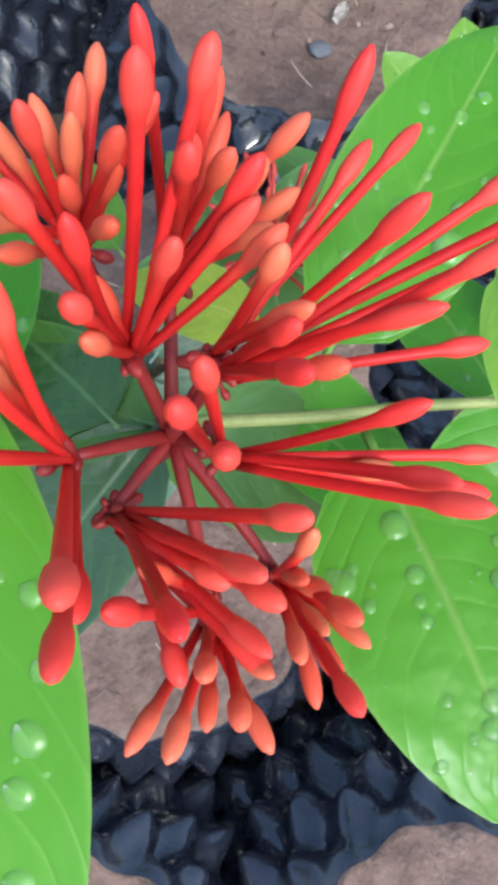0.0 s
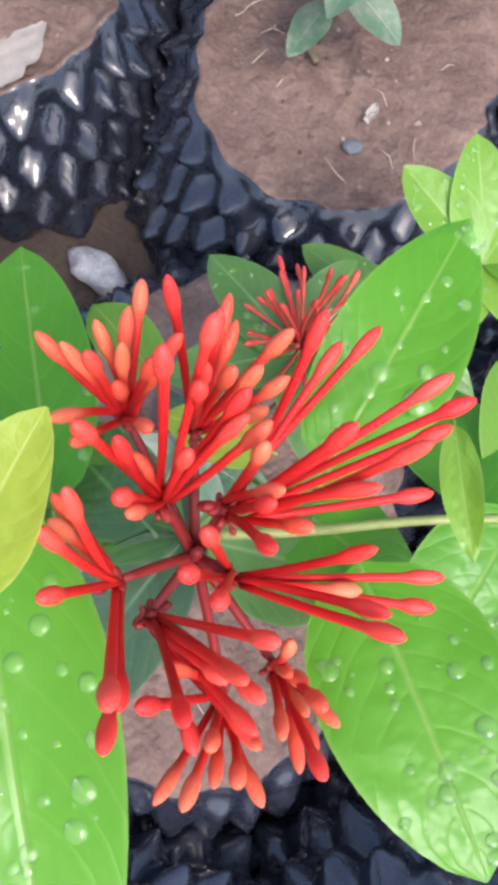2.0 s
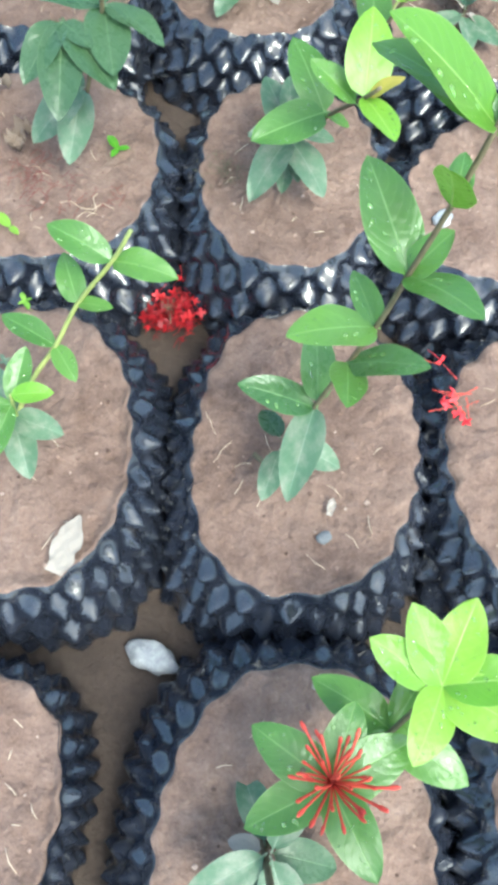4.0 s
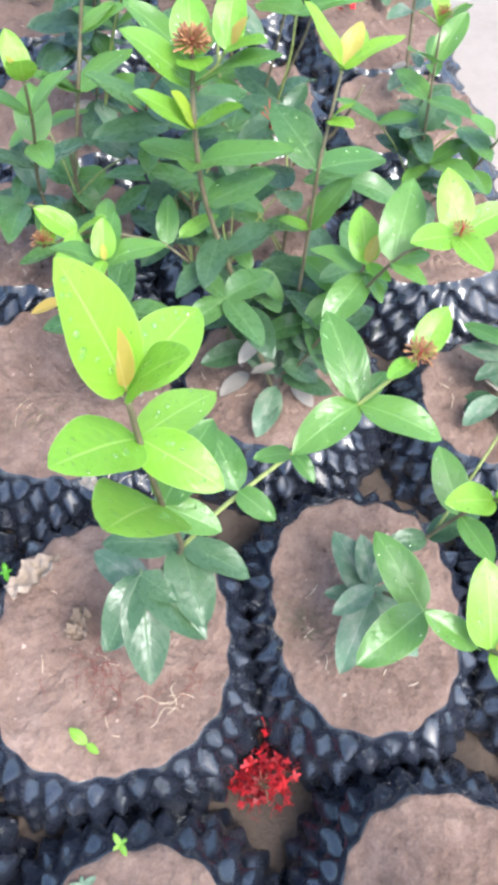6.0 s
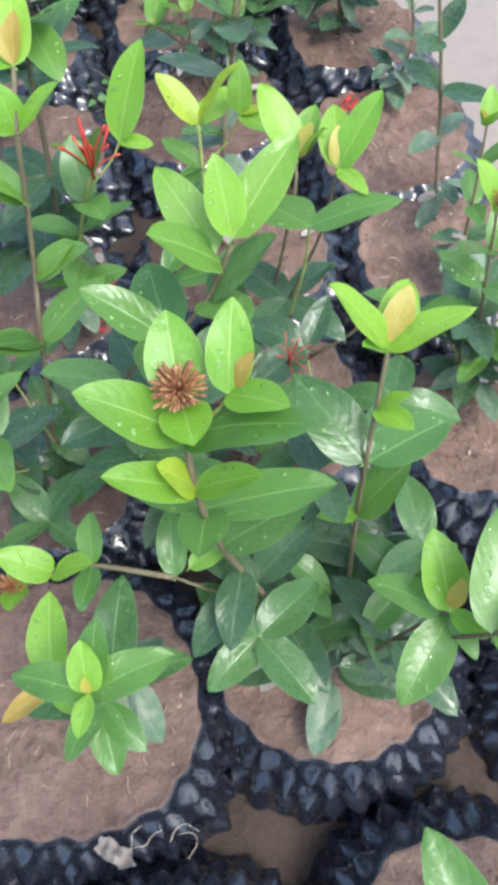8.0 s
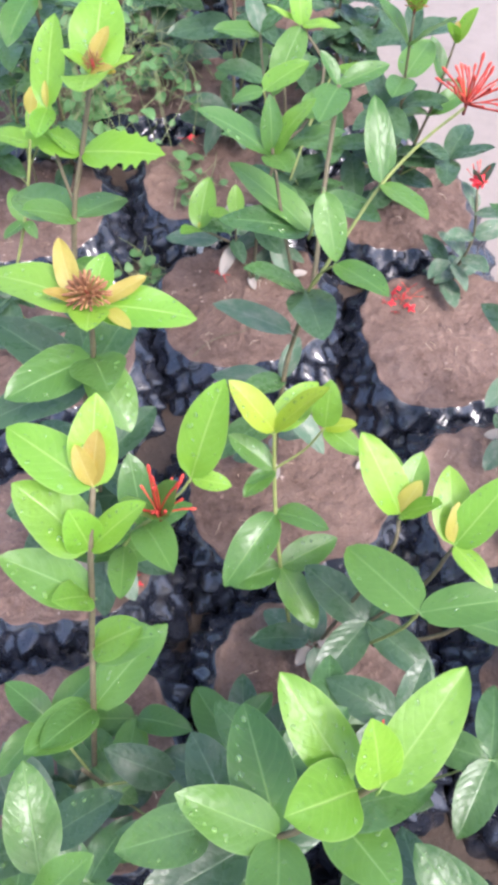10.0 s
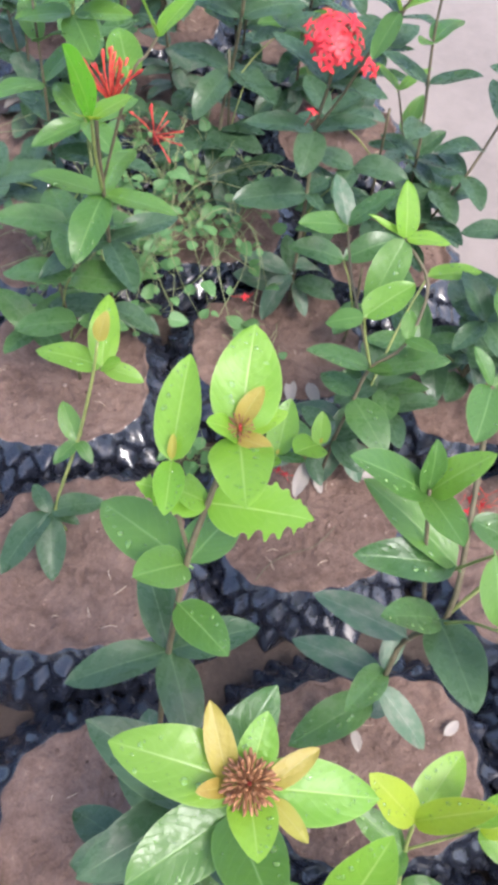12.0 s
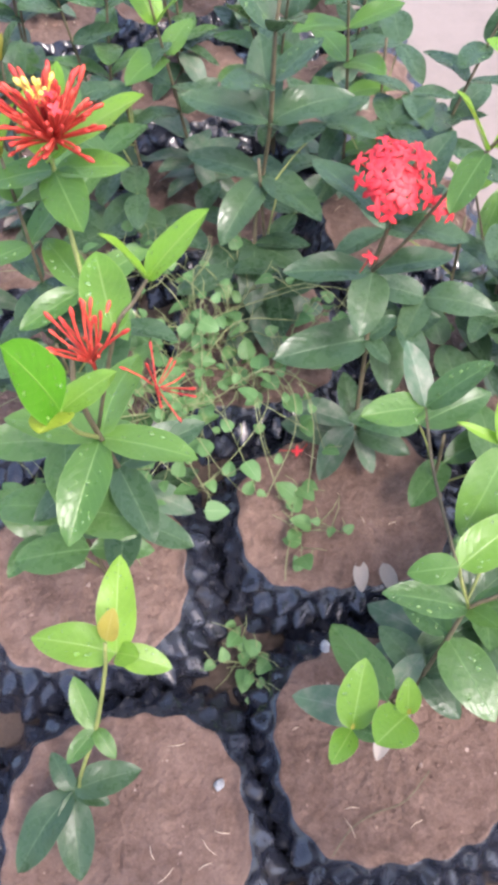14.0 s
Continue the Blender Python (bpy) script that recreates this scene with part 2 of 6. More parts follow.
PLASTIC, _n, _l, _b = material("black_plastic", 0.3, 0.0, 0.2)
_b.inputs["Coat Weight"].default_value, _b.inputs["Coat Roughness"].default_value, _b.inputs["Coat IOR"].default_value = 1.0, 0.07, 1.5
_g = _n.new("ShaderNodeNewGeometry").outputs["Position"]
_d = noise_tex(_n, _l, 22.0, 5, _g)
_l.new(ramp(_n, _l, _d, [(0.35, (0.011, 0.013, 0.020)), (0.6, (0.017, 0.019, 0.028)), (0.8, (0.050, 0.045, 0.043))]), _b.inputs["Base Color"])
_l.new(ramp(_n, _l, noise_tex(_n, _l, 60.0, 4, _g), [(0.3, (0.2,) * 3), (0.7, (0.36,) * 3)]), _b.inputs["Roughness"])
bump(_n, _l, _b, noise_tex(_n, _l, 38.0, 1, _g), 0.25, 0.005)

WATER, _n, _l, _b = material("water", 0.03, 0.0, 0.5)
_t = _n.new("ShaderNodeBsdfTransparent")
_t.inputs[0].default_value = (1.0, 1.0, 1.0, 1)
_f = _n.new("ShaderNodeFresnel")
_f.inputs["IOR"].default_value = 1.33
_y = _n.new("ShaderNodeBsdfGlossy")
_y.inputs["Roughness"].default_value = 0.1
# lime diffuse share painted in for the light that drops gather
_s = _n.new("ShaderNodeBsdfDiffuse")
_s.inputs[0].default_value = (0.45, 0.85, 0.20, 1)
_k = _n.new("ShaderNodeMixShader")
_k.inputs[0].default_value = 0.11
_l.new(_t.outputs[0], _k.inputs[1])
_l.new(_s.outputs[0], _k.inputs[2])
_m = _n.new("ShaderNodeMixShader")
_l.new(mathn(_n, _l, "ADD", mathn(_n, _l, "MULTIPLY", _f.outputs[0], 0.6), 0.02), _m.inputs[0])
_l.new(_k.outputs[0], _m.inputs[1])
_l.new(_y.outputs[0], _m.inputs[2])
_l.new(_m.outputs[0], _n["Material Output"].inputs[0])


# ---- building helpers ----
def mesh_from(name, verts, faces, mat=None, smooth=True, uvs=None):
    me = bpy.data.meshes.new(name)
    me.from_pydata([tuple(v) for v in verts], [], faces)
    if uvs is not None:
        layer = me.uv_layers.new(name="UVMap")
        idx = np.zeros(len(me.loops), dtype=np.int32)
        me.loops.foreach_get("vertex_index", idx)
        layer.data.foreach_set("uv", np.asarray(uvs, dtype=np.float32)[idx].ravel())
    if smooth:
        me.polygons.foreach_set("use_smooth", [True] * len(me.polygons))
    if mat:
        me.materials.append(mat)
    return me


def part(name, me, parent, m=None, label="", kind=""):
    """Links a mesh under a thing; m is in the parent's own space."""
    ob = new(name, me)
    ob.parent = parent
    if m is not None:
        ob.matrix_basis = m
    return tagged(ob, label=label, kind=kind)


def thing(name, at, label, category, group=""):
    ob = new(name)
    ob.empty_display_size = 0.02
    ob.location = at
    return tagged(ob, label=label, category=category, group=group)


def tube_data(points, radii, sides=6, cap=True):
    """Vertices and faces of a round tube along points."""
    pts = [Vector(p) for p in points]
    verts, faces = [], []
    up = Vector((0.31, 0.17, 0.93))
    for i, p in enumerate(pts):
        d = (pts[min(i + 1, len(pts) - 1)] - pts[max(i - 1, 0)]).normalized()
        a = d.cross(up)
        if a.length < 0.05:
            a = d.cross(Vector((1, 0, 0)))
        a.normalize()
        b = d.cross(a)
        for k in range(sides):
            t = 2 * math.pi * k / sides
            verts.append(p + (a * math.cos(t) + b * math.sin(t)) * radii[i])
    for i in range(len(pts) - 1):
        for k in range(sides):
            k2 = (k + 1) % sides
            faces.append((i * sides + k, i * sides + k2, (i + 1) * sides + k2, (i + 1) * sides + k))
    if cap:
        faces.append(tuple(range(sides))[::-1])
        faces.append(tuple((len(pts) - 1) * sides + k for k in range(sides)))
    return verts, faces


def tube(name, points, radii, mat, sides=6):
    v, f = tube_data(points, radii, sides)
    return mesh_from(name, v, f, mat)


def smooth_line(points, steps=6):
    """A Catmull-Rom line through points."""
    p = [Vector(q) for q in points]
    p = [p[0] * 2 - p[1]] + p + [p[-1] * 2 - p[-2]]
    out = []
    for i in range(1, len(p) - 2):
        for s in range(steps):
            t = s / steps
            a, b, c, d = p[i - 1], p[i], p[i + 1], p[i + 2]
            out.append(0.5 * ((2 * b) + (c - a) * t + (2 * a - 5 * b + 4 * c - d) * t * t + (3 * b - a - 3 * c + d) * t ** 3))
    out.append(p[-2])
    return out


def joined(pieces):
    """Several (verts, faces) as one."""
    verts, faces = [], []
    for v, f in pieces:
        o = len(verts)
        verts += list(v)
        faces += [tuple(i + o for i in q) for q in f]
    return verts, faces


# ---- leaves ----
BITES = ((0.40, 0.05, 0.22), (0.53, 0.06, 0.42), (0.66, 0.045, 0.30), (0.78, 0.05, 0.55), (0.88, 0.035, 0.40), (0.96, 0.05, 0.75))


class LeafShape:
    def __init__(self, width, fold, curl, wave, belly, seed, bitten=False, tip=1.0):
        self.width, self.fold, self.curl, self.wave, self.belly, self.seed, self.bitten, self.tip = width, fold, curl, wave, belly, seed, bitten, tip

    def half(self, s):
        a, b = self.belly - 0.05, 0.75 * self.tip
        peak = (a / (a + b)) ** a * (b / (a + b)) ** b
        return self.width * 0.5 * (max(s, 0.0) ** a * max(1 - s, 0.0) ** b) / peak + 0.006

    def z(self, x, s):
        h = self.half(s)
        u = x / max(h, 1e-4)
        return (0.75 * self.fold * (math.hypot(x, 0.035) - 0.035) + 0.05 * self.curl - self.curl * (s - 0.22) ** 2
                + self.wave * math.sin(s * 9 + self.seed) * abs(u) ** 2)

    def build(self, name, mat):
        rows, cols = (44, 4) if self.bitten else (14, 4)
        verts, uvs, faces = [], [], []
        rng = random.Random(self.seed)
        for i in range(rows + 1):
            s = i / rows
            h = self.half(s)
            nib = 1.0 - sum(d * max(0.0, 1 - ((s - c) / w) ** 2) ** 0.5 for c, w, d in BITES) * rng.uniform(0.9, 1.0) if self.bitten else 1.0
            for j in range(-cols, cols + 1):
                x = h * j / cols * (nib if j > 0 else 1 - (1 - nib) * 0.5)
                verts.append((x, s, self.z(x, s) - self.z(0, 0)))
                uvs.append((0.5 + 0.5 * j / cols, s))
        w = 2 * cols + 1
        for i in range(rows):
            for j in range(2 * cols):
                faces.append((i * w + j, i * w + j + 1, (i + 1) * w + j + 1, (i + 1) * w + j))
        n = len(verts)
        stalk_v, stalk_f = tube_data([(0, -0.06, -0.012), (0, 0.02, -0.004), (0, 0.5, self.z(0, 0.5) - self.z(0, 0) - 0.006)], [0.013, 0.012, 0.005], 5)
        verts += stalk_v
        uvs += [(0.5, 0.1)] * len(stalk_v)
        faces += [tuple(k + n for k in f) for f in stalk_f]
        return mesh_from(name, verts, faces, mat, True, uvs)


SHAPES = [LeafShape(0.49, 0.26, 0.14, 0.014, 0.62, 1), LeafShape(0.47, 0.34, 0.26, 0.020, 0.70, 2), LeafShape(0.51, 0.16, 0.20, 0.018, 0.58, 3),
          LeafShape(0.43, 0.42, 0.10, 0.014, 0.75, 4), LeafShape(0.50, 0.30, 0.42, 0.022, 0.64, 5), LeafShape(0.55, 0.20, 0.16, 0.018, 0.52, 6, False, 0.9)]
BITTEN = LeafShape(0.54, 0.14, 0.12, 0.012, 0.62, 11, True)
LEAF_MESH = {(k, i): s.build("leaf_" + k, LEAF[k]) for k in ("young", "fresh", "spring", "mid", "deep", "dark", "dusty", "amber", "gold", "dead") for i, s in enumerate(SHAPES)}
BITTEN_MESH = {k: BITTEN.build("leaf_bitten", LEAF[k]) for k in ("young", "mid")}


def dome(cx, cy, cz, r, flat=0.55, seg=10, rings=4):
    verts, faces = [], []
    for i in range(rings):
        t = math.pi / 2 * i / rings
        for k in range(seg):
            a = 2 * math.pi * k / seg
            verts.append((cx + r * math.cos(t) * math.cos(a), cy + r * math.cos(t) * math.sin(a), cz + r * flat * math.sin(t)))
    verts.append((cx, cy, cz + r * flat))
    for i in range(rings - 1):
        for k in range(seg):
            k2 = (k + 1) % seg
            faces.append((i * seg + k, i * seg + k2, (i + 1) * seg + k2, (i + 1) * seg + k))
    for k in range(seg):
        faces.append(((rings - 1) * seg + k, (rings - 1) * seg + (k + 1) % seg, rings * seg))
    faces.append(tuple(range(seg))[::-1])
    return verts, faces


def drop_set(shape, seed, count, rmin=0.006, rmax=0.026):
    """Drops lying on one half-glossy leaf, in the leaf's own space."""
    rng = random.Random(seed)
    out = []
    for _ in range(count):
        s = rng.uniform(0.12, 0.92)
        x = rng.uniform(-0.8, 0.8) * shape.half(s)
        r = rmin + (rmax - rmin) * rng.random() ** 3
        out.append(dome(x, s, shape.z(x, s) - shape.z(0, 0) - 0.001, r, 0.4, 8, 3))
    v, f = joined(out)
    return mesh_from("raindrop", v, f, WATER)


DROPS = {i: drop_set(s, 40 + i, 30, 0.008, 0.034) for i, s in enumerate(SHAPES)}


def aim(origin, azimuth, rise, roll=0.0, length=1.0):
    """Leaf pose: +Y along the given direction, +Z upwards."""
    a, e = radians(azimuth), radians(rise)
    y = Vector((math.cos(e) * math.cos(a), math.cos(e) * math.sin(a), math.sin(e)))
    x = y.cross(Vector((0, 0, 1)))
    if x.length < 1e-3:
        x = Vector((-math.sin(a), math.cos(a), 0)) * -1
    x.normalize()
    z = x.cross(y)
    rot = Matrix((x, y, z)).transposed()
    rot = rot @ Matrix.Rotation(radians(roll), 3, "Y")
    return Matrix.Translation(origin) @ rot.to_4x4() @ Matrix.Diagonal((length, length, length, 1))


RNG = random.Random(7)


def leaf(plant, at, azimuth, rise, length, tone, shape=None, wet=False, roll=None, width=1.0):
    shape = RNG.randrange(len(SHAPES)) if shape is None else shape
    roll = RNG.uniform(-14, 14) if roll is None else roll
    me = BITTEN_MESH[tone] if shape == "bitten" else LEAF_MESH[(tone, shape)]
    m = Matrix.Translation(-plant.location) @ aim(Vector(at), azimuth, rise, roll, length) @ Matrix.Diagonal((width, 1, 1, 1))
    ob = part("leaf", me, plant, m)
    if wet and shape != "bitten":
        part("raindrop", DROPS[shape], ob, None, "raindrops with a painted lime gleam", "stuff")
    return ob


def along(line, f):
    """The point at the fraction f of a line's length."""
    seg = [(line[i + 1] - line[i]).length for i in range(len(line) - 1)]
    d = f * sum(seg)
    for i, s in enumerate(seg):
        if d <= s:
            return line[i].lerp(line[i + 1], d / max(s, 1e-6))
        d -= s
    return line[-1]


def shoot(plant, pts, az=0, size=0.092, gap=0.05, bare=0.25, top="leafy", tone=None, radius=0.0026, rise=28, wet=True, crown=1.0, woody=True):
    """One leafy shoot: a stem through pts and opposite leaf pairs, each turned 90 degrees from the last."""
    line = smooth_line(pts, 5)
    length = sum((line[i + 1] - line[i]).length for i in range(len(line) - 1))
    base = plant.location
    n = len(line)
    part("stem", tube("stem", [p - base for p in line], [radius * (1.25 - 0.6 * i / n) for i in range(n)], STEM_B if woody else STEM_G, 7), plant)
    count = max(2, int(length * (1 - bare) / gap))
    for i in range(count + 1):
        f = bare + (1 - bare) * i / count
        p = along(line, min(f, 0.995))
        left = (count - i)
        k = tone or ("young" if left == 0 else "young" if left == 1 and RNG.random() < 0.45 else "mid" if left <= 2 else "dark" if left <= 5 else "dusty")
        if left > 3 and RNG.random() < 0.12 and not tone:
            k = "dusty"
        e = {0: rise + 30, 1: rise + 14}.get(left, rise - 3 * min(left, 8))
        s = size * {0: 0.72, 1: 0.95}.get(left, 1.0) * (0.82 if i == 0 else 1.0) * (crown if left < 2 else 1)
        for q in (0, 180):
            if left > 2 and RNG.random() < 0.08:
                continue
            leaf(plant, p, az + 90 * i + q + RNG.uniform(-16, 16), e + RNG.uniform(-12, 12), s * RNG.uniform(0.86, 1.12), k, None, wet and left < 4)
    tip = line[-1]
    if top == "leafy":
        for q in (60, 240):
            leaf(plant, tip, az + 90 * count + q, 66, size * 0.38, "amber", 3, False)
    return tip


def branch(plant, pts, radius=0.003, green=False):
    line = smooth_line(pts, 4)
    part("stem", tube("stem", [p - plant.location for p in line], [radius * (1.1 - 0.3 * i / len(line)) for i in range(len(line))], STEM_G if green else STEM_B, 7), plant)


def rosette(plant, at, spec, tone="young", wet=True):
    """Single leaves round one node: (azimuth, rise, length in cm)."""
    for a, e, cm in spec:
        leaf(plant, at, a, e, cm / 96, tone, None, wet and tone in ("young", "spring", "mid", "deep"), None, (1.1 if tone == "young" else 1.2 if tone == "spring" else 1.0) if cm < 9 else 0.9)


def blade(plant, base, tip, tone, ratio, shape=None):
    """One leaf from base to tip; ratio: its width to its length."""
    shape = RNG.choice((0, 2, 5)) if shape is None else shape
    sh = BITTEN if shape == "bitten" else SHAPES[shape]
    d = Vector(tip) - Vector(base)
    az, rise = math.degrees(math.atan2(d.y, d.x)), math.degrees(math.asin(d.z / d.length))
    return leaf(plant, base, az, rise + math.degrees(math.atan(0.56 * sh.curl)), d.length, tone, shape, tone not in ("dark", "dusty", "dead", "amber"), RNG.uniform(-9, 9), ratio / sh.width)


# ---- flowers ----
def bud_mesh(name, length, r_tube, r_head, head, tube_mat, head_mat, sides=8, bend=0.0):
    """One closed flower along +Z: a thin tube that ends in a pointed oval bud."""
    pts, rad = [], []
    for i in range(6):
        t = i / 5 * (length - head)
        pts.append((bend * (t / length) ** 2, 0, t))
        rad.append(r_tube * (0.8 + 0.25 * i / 5))
    for i in range(1, 10):
        u = i / 9
        pts.append((bend * ((length - head + head * u) / length) ** 2, 0, length - head + head * u))
        if u < 0.4:
            k = u / 0.4
            rad.append(r_tube * 1.05 + (r_head - r_tube * 1.05) * k * k * (3 - 2 * k))
        else:
            rad.append(max(r_head * (1 - ((u - 0.4) / 0.6) ** 3.0) ** 0.6, r_head * 0.2))
    v, f = tube_data(pts, rad, sides)
    me = mesh_from(name, v, f, tube_mat, True, [(min(max((q[2] - length + head * 1.15) / (head * 0.5), 0.0), 1.0), 0.5) for q in v])
    me.materials.append(head_mat)
    for p in me.polygons:
        if sum(v[k].z for k in p.vertices) / len(p.vertices) > length - head * 0.98:
            p.material_index = 1
    return me


def toward(at, direction, spin=0.0, s=1.0):
    q = Vector(direction).normalized().to_track_quat("Z", "Y").to_matrix().to_4x4()
    return Matrix.Translation(at) @ q @ Matrix.Rotation(spin, 4, "Z") @ Matrix.Diagonal((s, s, s, 1))


SPENT = [bud_mesh("bud", 1.0, 0.024, 0.04, 0.2, RED_SPENT, RED_SPENT, 6, b) for b in (0.06, 0.2, -0.22)]
PALE = [bud_mesh("bud", 1.0, 0.04, 0.1, 0.35, YELLOW, YELLOW, 6, b) for b in (0.06, -0.2)]
NUB = [bud_mesh("bud", 1.0, 0.042, 0.078, 0.40, BROWN_BUD, BROWN_BUD, 6, b) for b in (0.0, 0.12, -0.1)]


def spray(plant, at, count, reach, spread=75, lean=(0, 0, 1), meshes=SPENT, label="cluster of thin red flower tubes", seed=0):
    """A head of thin tubes fanning from one point, each a part of the flower head."""
    rng = random.Random(seed)
    head = part("flower_head", tube("stalk", [(0, 0, -0.012), (0, 0, 0), (0, 0, 0.006)], [0.0016, 0.002, 0.0012], RED_STALK, 6), plant, Matrix.Translation(Vector(at) - plant.location), label)
    axis = Vector(lean).normalized()
    side = axis.orthogonal().normalized()
    for i in range(count):
        a = i * 2.39996
        t = radians(spread) * math.sqrt((i + 0.5) / count)
        d = axis * math.cos(t) + (Matrix.Rotation(a, 3, axis) @ side) * math.sin(t)
        part("bud", rng.choice(meshes), head, toward(d * 0.004, d, rng.uniform(0, 6), reach * rng.uniform(0.7, 1.1)))
    return head


def brown_head(plant, at, r=0.013, count=34, seed=0):
    return spray(plant, at, count * 2, r * 1.0, 95, (0, 0, 1), NUB, "tight brown flower bud head", seed)


def petal_mesh():
    """A small open flower facing +Z: four pointed petals, tube below, dark eye."""
    verts, faces = [], []
    for k in range(4):
        m = Matrix.Rotation(math.pi / 2 * k, 3, "Z")
        o = len(verts)
        for i in range(6):
            s = i / 5
            w = 0.27 * math.sin(math.pi * min(0.12 + 0.84 * s, 0.97)) ** 0.8
            for j in (-1, 0, 1):
                verts.append(m @ Vector((w * j, 0.06 + 0.94 * s, 0.10 * s - 0.22 * s * s - 0.06 * abs(j))))
        for i in range(5):
            for j in range(2):
                faces.append((o + i * 3 + j, o + i * 3 + j + 1, o + i * 3 + j + 4, o + i * 3 + j + 3))
    tv, tf = tube_data([(0, 0, -2.6), (0, 0, -0.4), (0, 0, 0.05)], [0.06, 0.07, 0.11], 6)
    o = len(verts)
    verts += tv
    faces += [tuple(q + o for q in f) for f in tf]
    return mesh_from("floret", verts, faces, RED_PETAL)


FLORET = petal_mesh()
FLORET_OLD = FLORET.copy()
FLORET_OLD.materials.clear()
FLORET_OLD.materials.append(RED_OLD)
SPENT_OLD = bud_mesh("tube", 1.0, 0.03, 0.05, 0.18, RED_OLD, RED_OLD, 6, 0.2)


def bloom(plant, at, radius, count, petal=0.010, lean=(0, -0.25, 1), seed=0, label="round cluster of open red four-petal flowers"):
    """A domed head of open florets."""
    rng = random.Random(seed)
    head = part("flower_head", tube("stalk", [(0, 0, -radius * 0.9), (0, 0, -radius * 0.4), (0, 0, -radius * 0.2)], [0.0016, 0.002, 0.003], RED_STALK, 6), plant, Matrix.Translation(Vector(at) - plant.location), label)
    axis = Vector(lean).normalized()
    side = axis.orthogonal().normalized()
    for i in range(count):
        t = radians(88) * math.sqrt((i + 0.5) / count)
        d = axis * math.cos(t) + (Matrix.Rotation(i * 2.39996, 3, axis) @ side) * math.sin(t)
        face = (d + axis * 0.7 + Vector([rng.uniform(-0.25, 0.25) for _ in "xyz"])).normalized()
        part("floret", FLORET, head, toward(d * radius * rng.uniform(0.7, 1.2), face, rng.uniform(0, 6), petal * rng.uniform(0.75, 1.15)))
    return head


# ---- ground ----
def sheet(name, x0, x1, y0, y1, z, step, amp, mat, freq=3.0):
    nx, ny = max(2, int((x1 - x0) / step)), max(2, int((y1 - y0) / step))
    verts = []
    for j in range(ny + 1):
        for i in range(nx + 1):
            x, y = x0 + (x1 - x0) * i / nx, y0 + (y1 - y0) * j / ny
            verts.append((x, y, z + amp * noise.fractal(Vector((x * freq, y * freq, 0.3)), 1.0, 2.0, 4)))
    faces = [(j * (nx + 1) + i, j * (nx + 1) + i + 1, (j + 1) * (nx + 1) + i + 1, (j + 1) * (nx + 1) + i) for j in range(ny) for i in range(nx)]
    return new(name, mesh_from(name, verts, faces, mat))


far = sheet("ground", -60, 60, -60, 60, -0.03, 6.0, 0.0, GROUND)
tagged(far, "bare brown earth stretching away round the nursery bed", "ground", kind="structure")
bed = sheet("ground_bed", -1.1, 0.75, -1.2, 4.2, -0.008, 0.015, 0.012, GROUND, 7.0)
for _v in bed.data.vertices:  # earth heaped between the pots, falling away to the paving
    _edge = min((0.40 - 0.0774 * (_v.co.y - 0.5) - _v.co.x) / 0.10, (_v.co.x + 1.1) / 0.2, (_v.co.y + 1.2) / 0.25, (4.2 - _v.co.y) / 0.4)
    _edge = min(max(_edge, 0.0), 1.0)
    _v.co.z += _edge * _edge * (3 - 2 * _edge) * min(max(0.145 + 0.028 * _v.co.y, 0.135), 0.2)
tagged(bed, "damp dark brown earth between the black pots", "ground", kind="structure")


def slab_mesh(x0, x1, y0, y1, z0, z1, r=0.006):
    bm = bmesh.new()
    bmesh.ops.create_cube(bm, size=1.0)
    for v in bm.verts:
        yy = y0 if v.co.y < 0 else y1
        v.co = Vector((x0 - 0.0774 * (yy - 0.5) if v.co.x < 0 else x1, yy, z0 if v.co.z < 0 else z1))
    bmesh.ops.bevel(bm, geom=list(bm.edges), offset=r, segments=2, affect="EDGES")
    me = bpy.data.meshes.new("slab")
    bm.to_mesh(me)
    bm.free()
    me.materials.append(PAVING)
    return me


path = new("pavement", slab_mesh(0.42, 9.0, -6, 12, -0.08, 0.003))
tagged(path, "smooth pale concrete paving beside the pots", "pavement", kind="structure")


# ---- pots ----
def rim_radius(a, rx, ry, seed):
    e = 2.0 if seed == 7 else 2.35 if seed < 12 else 2.9
    r = 1.0 / ((abs(math.cos(a)) / rx) ** e + (abs(math.sin(a)) / ry) ** e) ** (1 / e)
    return 0.955 * r * (1 + 0.022 * math.sin(2 * a + seed) + 0.018 * math.sin(3 * a + seed * 1.7))


def free_radius(x, y, a, seed):
    """How far a pot's foot may spread at the angle a before it meets a neighbour."""
    most = 9.0
    for k, q in enumerate(ALL_POTS):
        dx, dy = q[0] - x, q[1] - y
        d = math.hypot(dx, dy)
        if d < 0.01 or d > 0.75:
            continue
        b = math.atan2(dy, dx)
        c = math.cos(a - b)
        if c < 0.15:
            continue
        own = next(p for p in ALL_POTS if p[0] == x and p[1] == y)
        r1, r2 = rim_radius(b, own[2], own[3], seed), rim_radius(b + math.pi, q[2], q[3], k + 1)
        most = min(most, (d + r1 - r2) / 2 / c)
    return most - 0.004


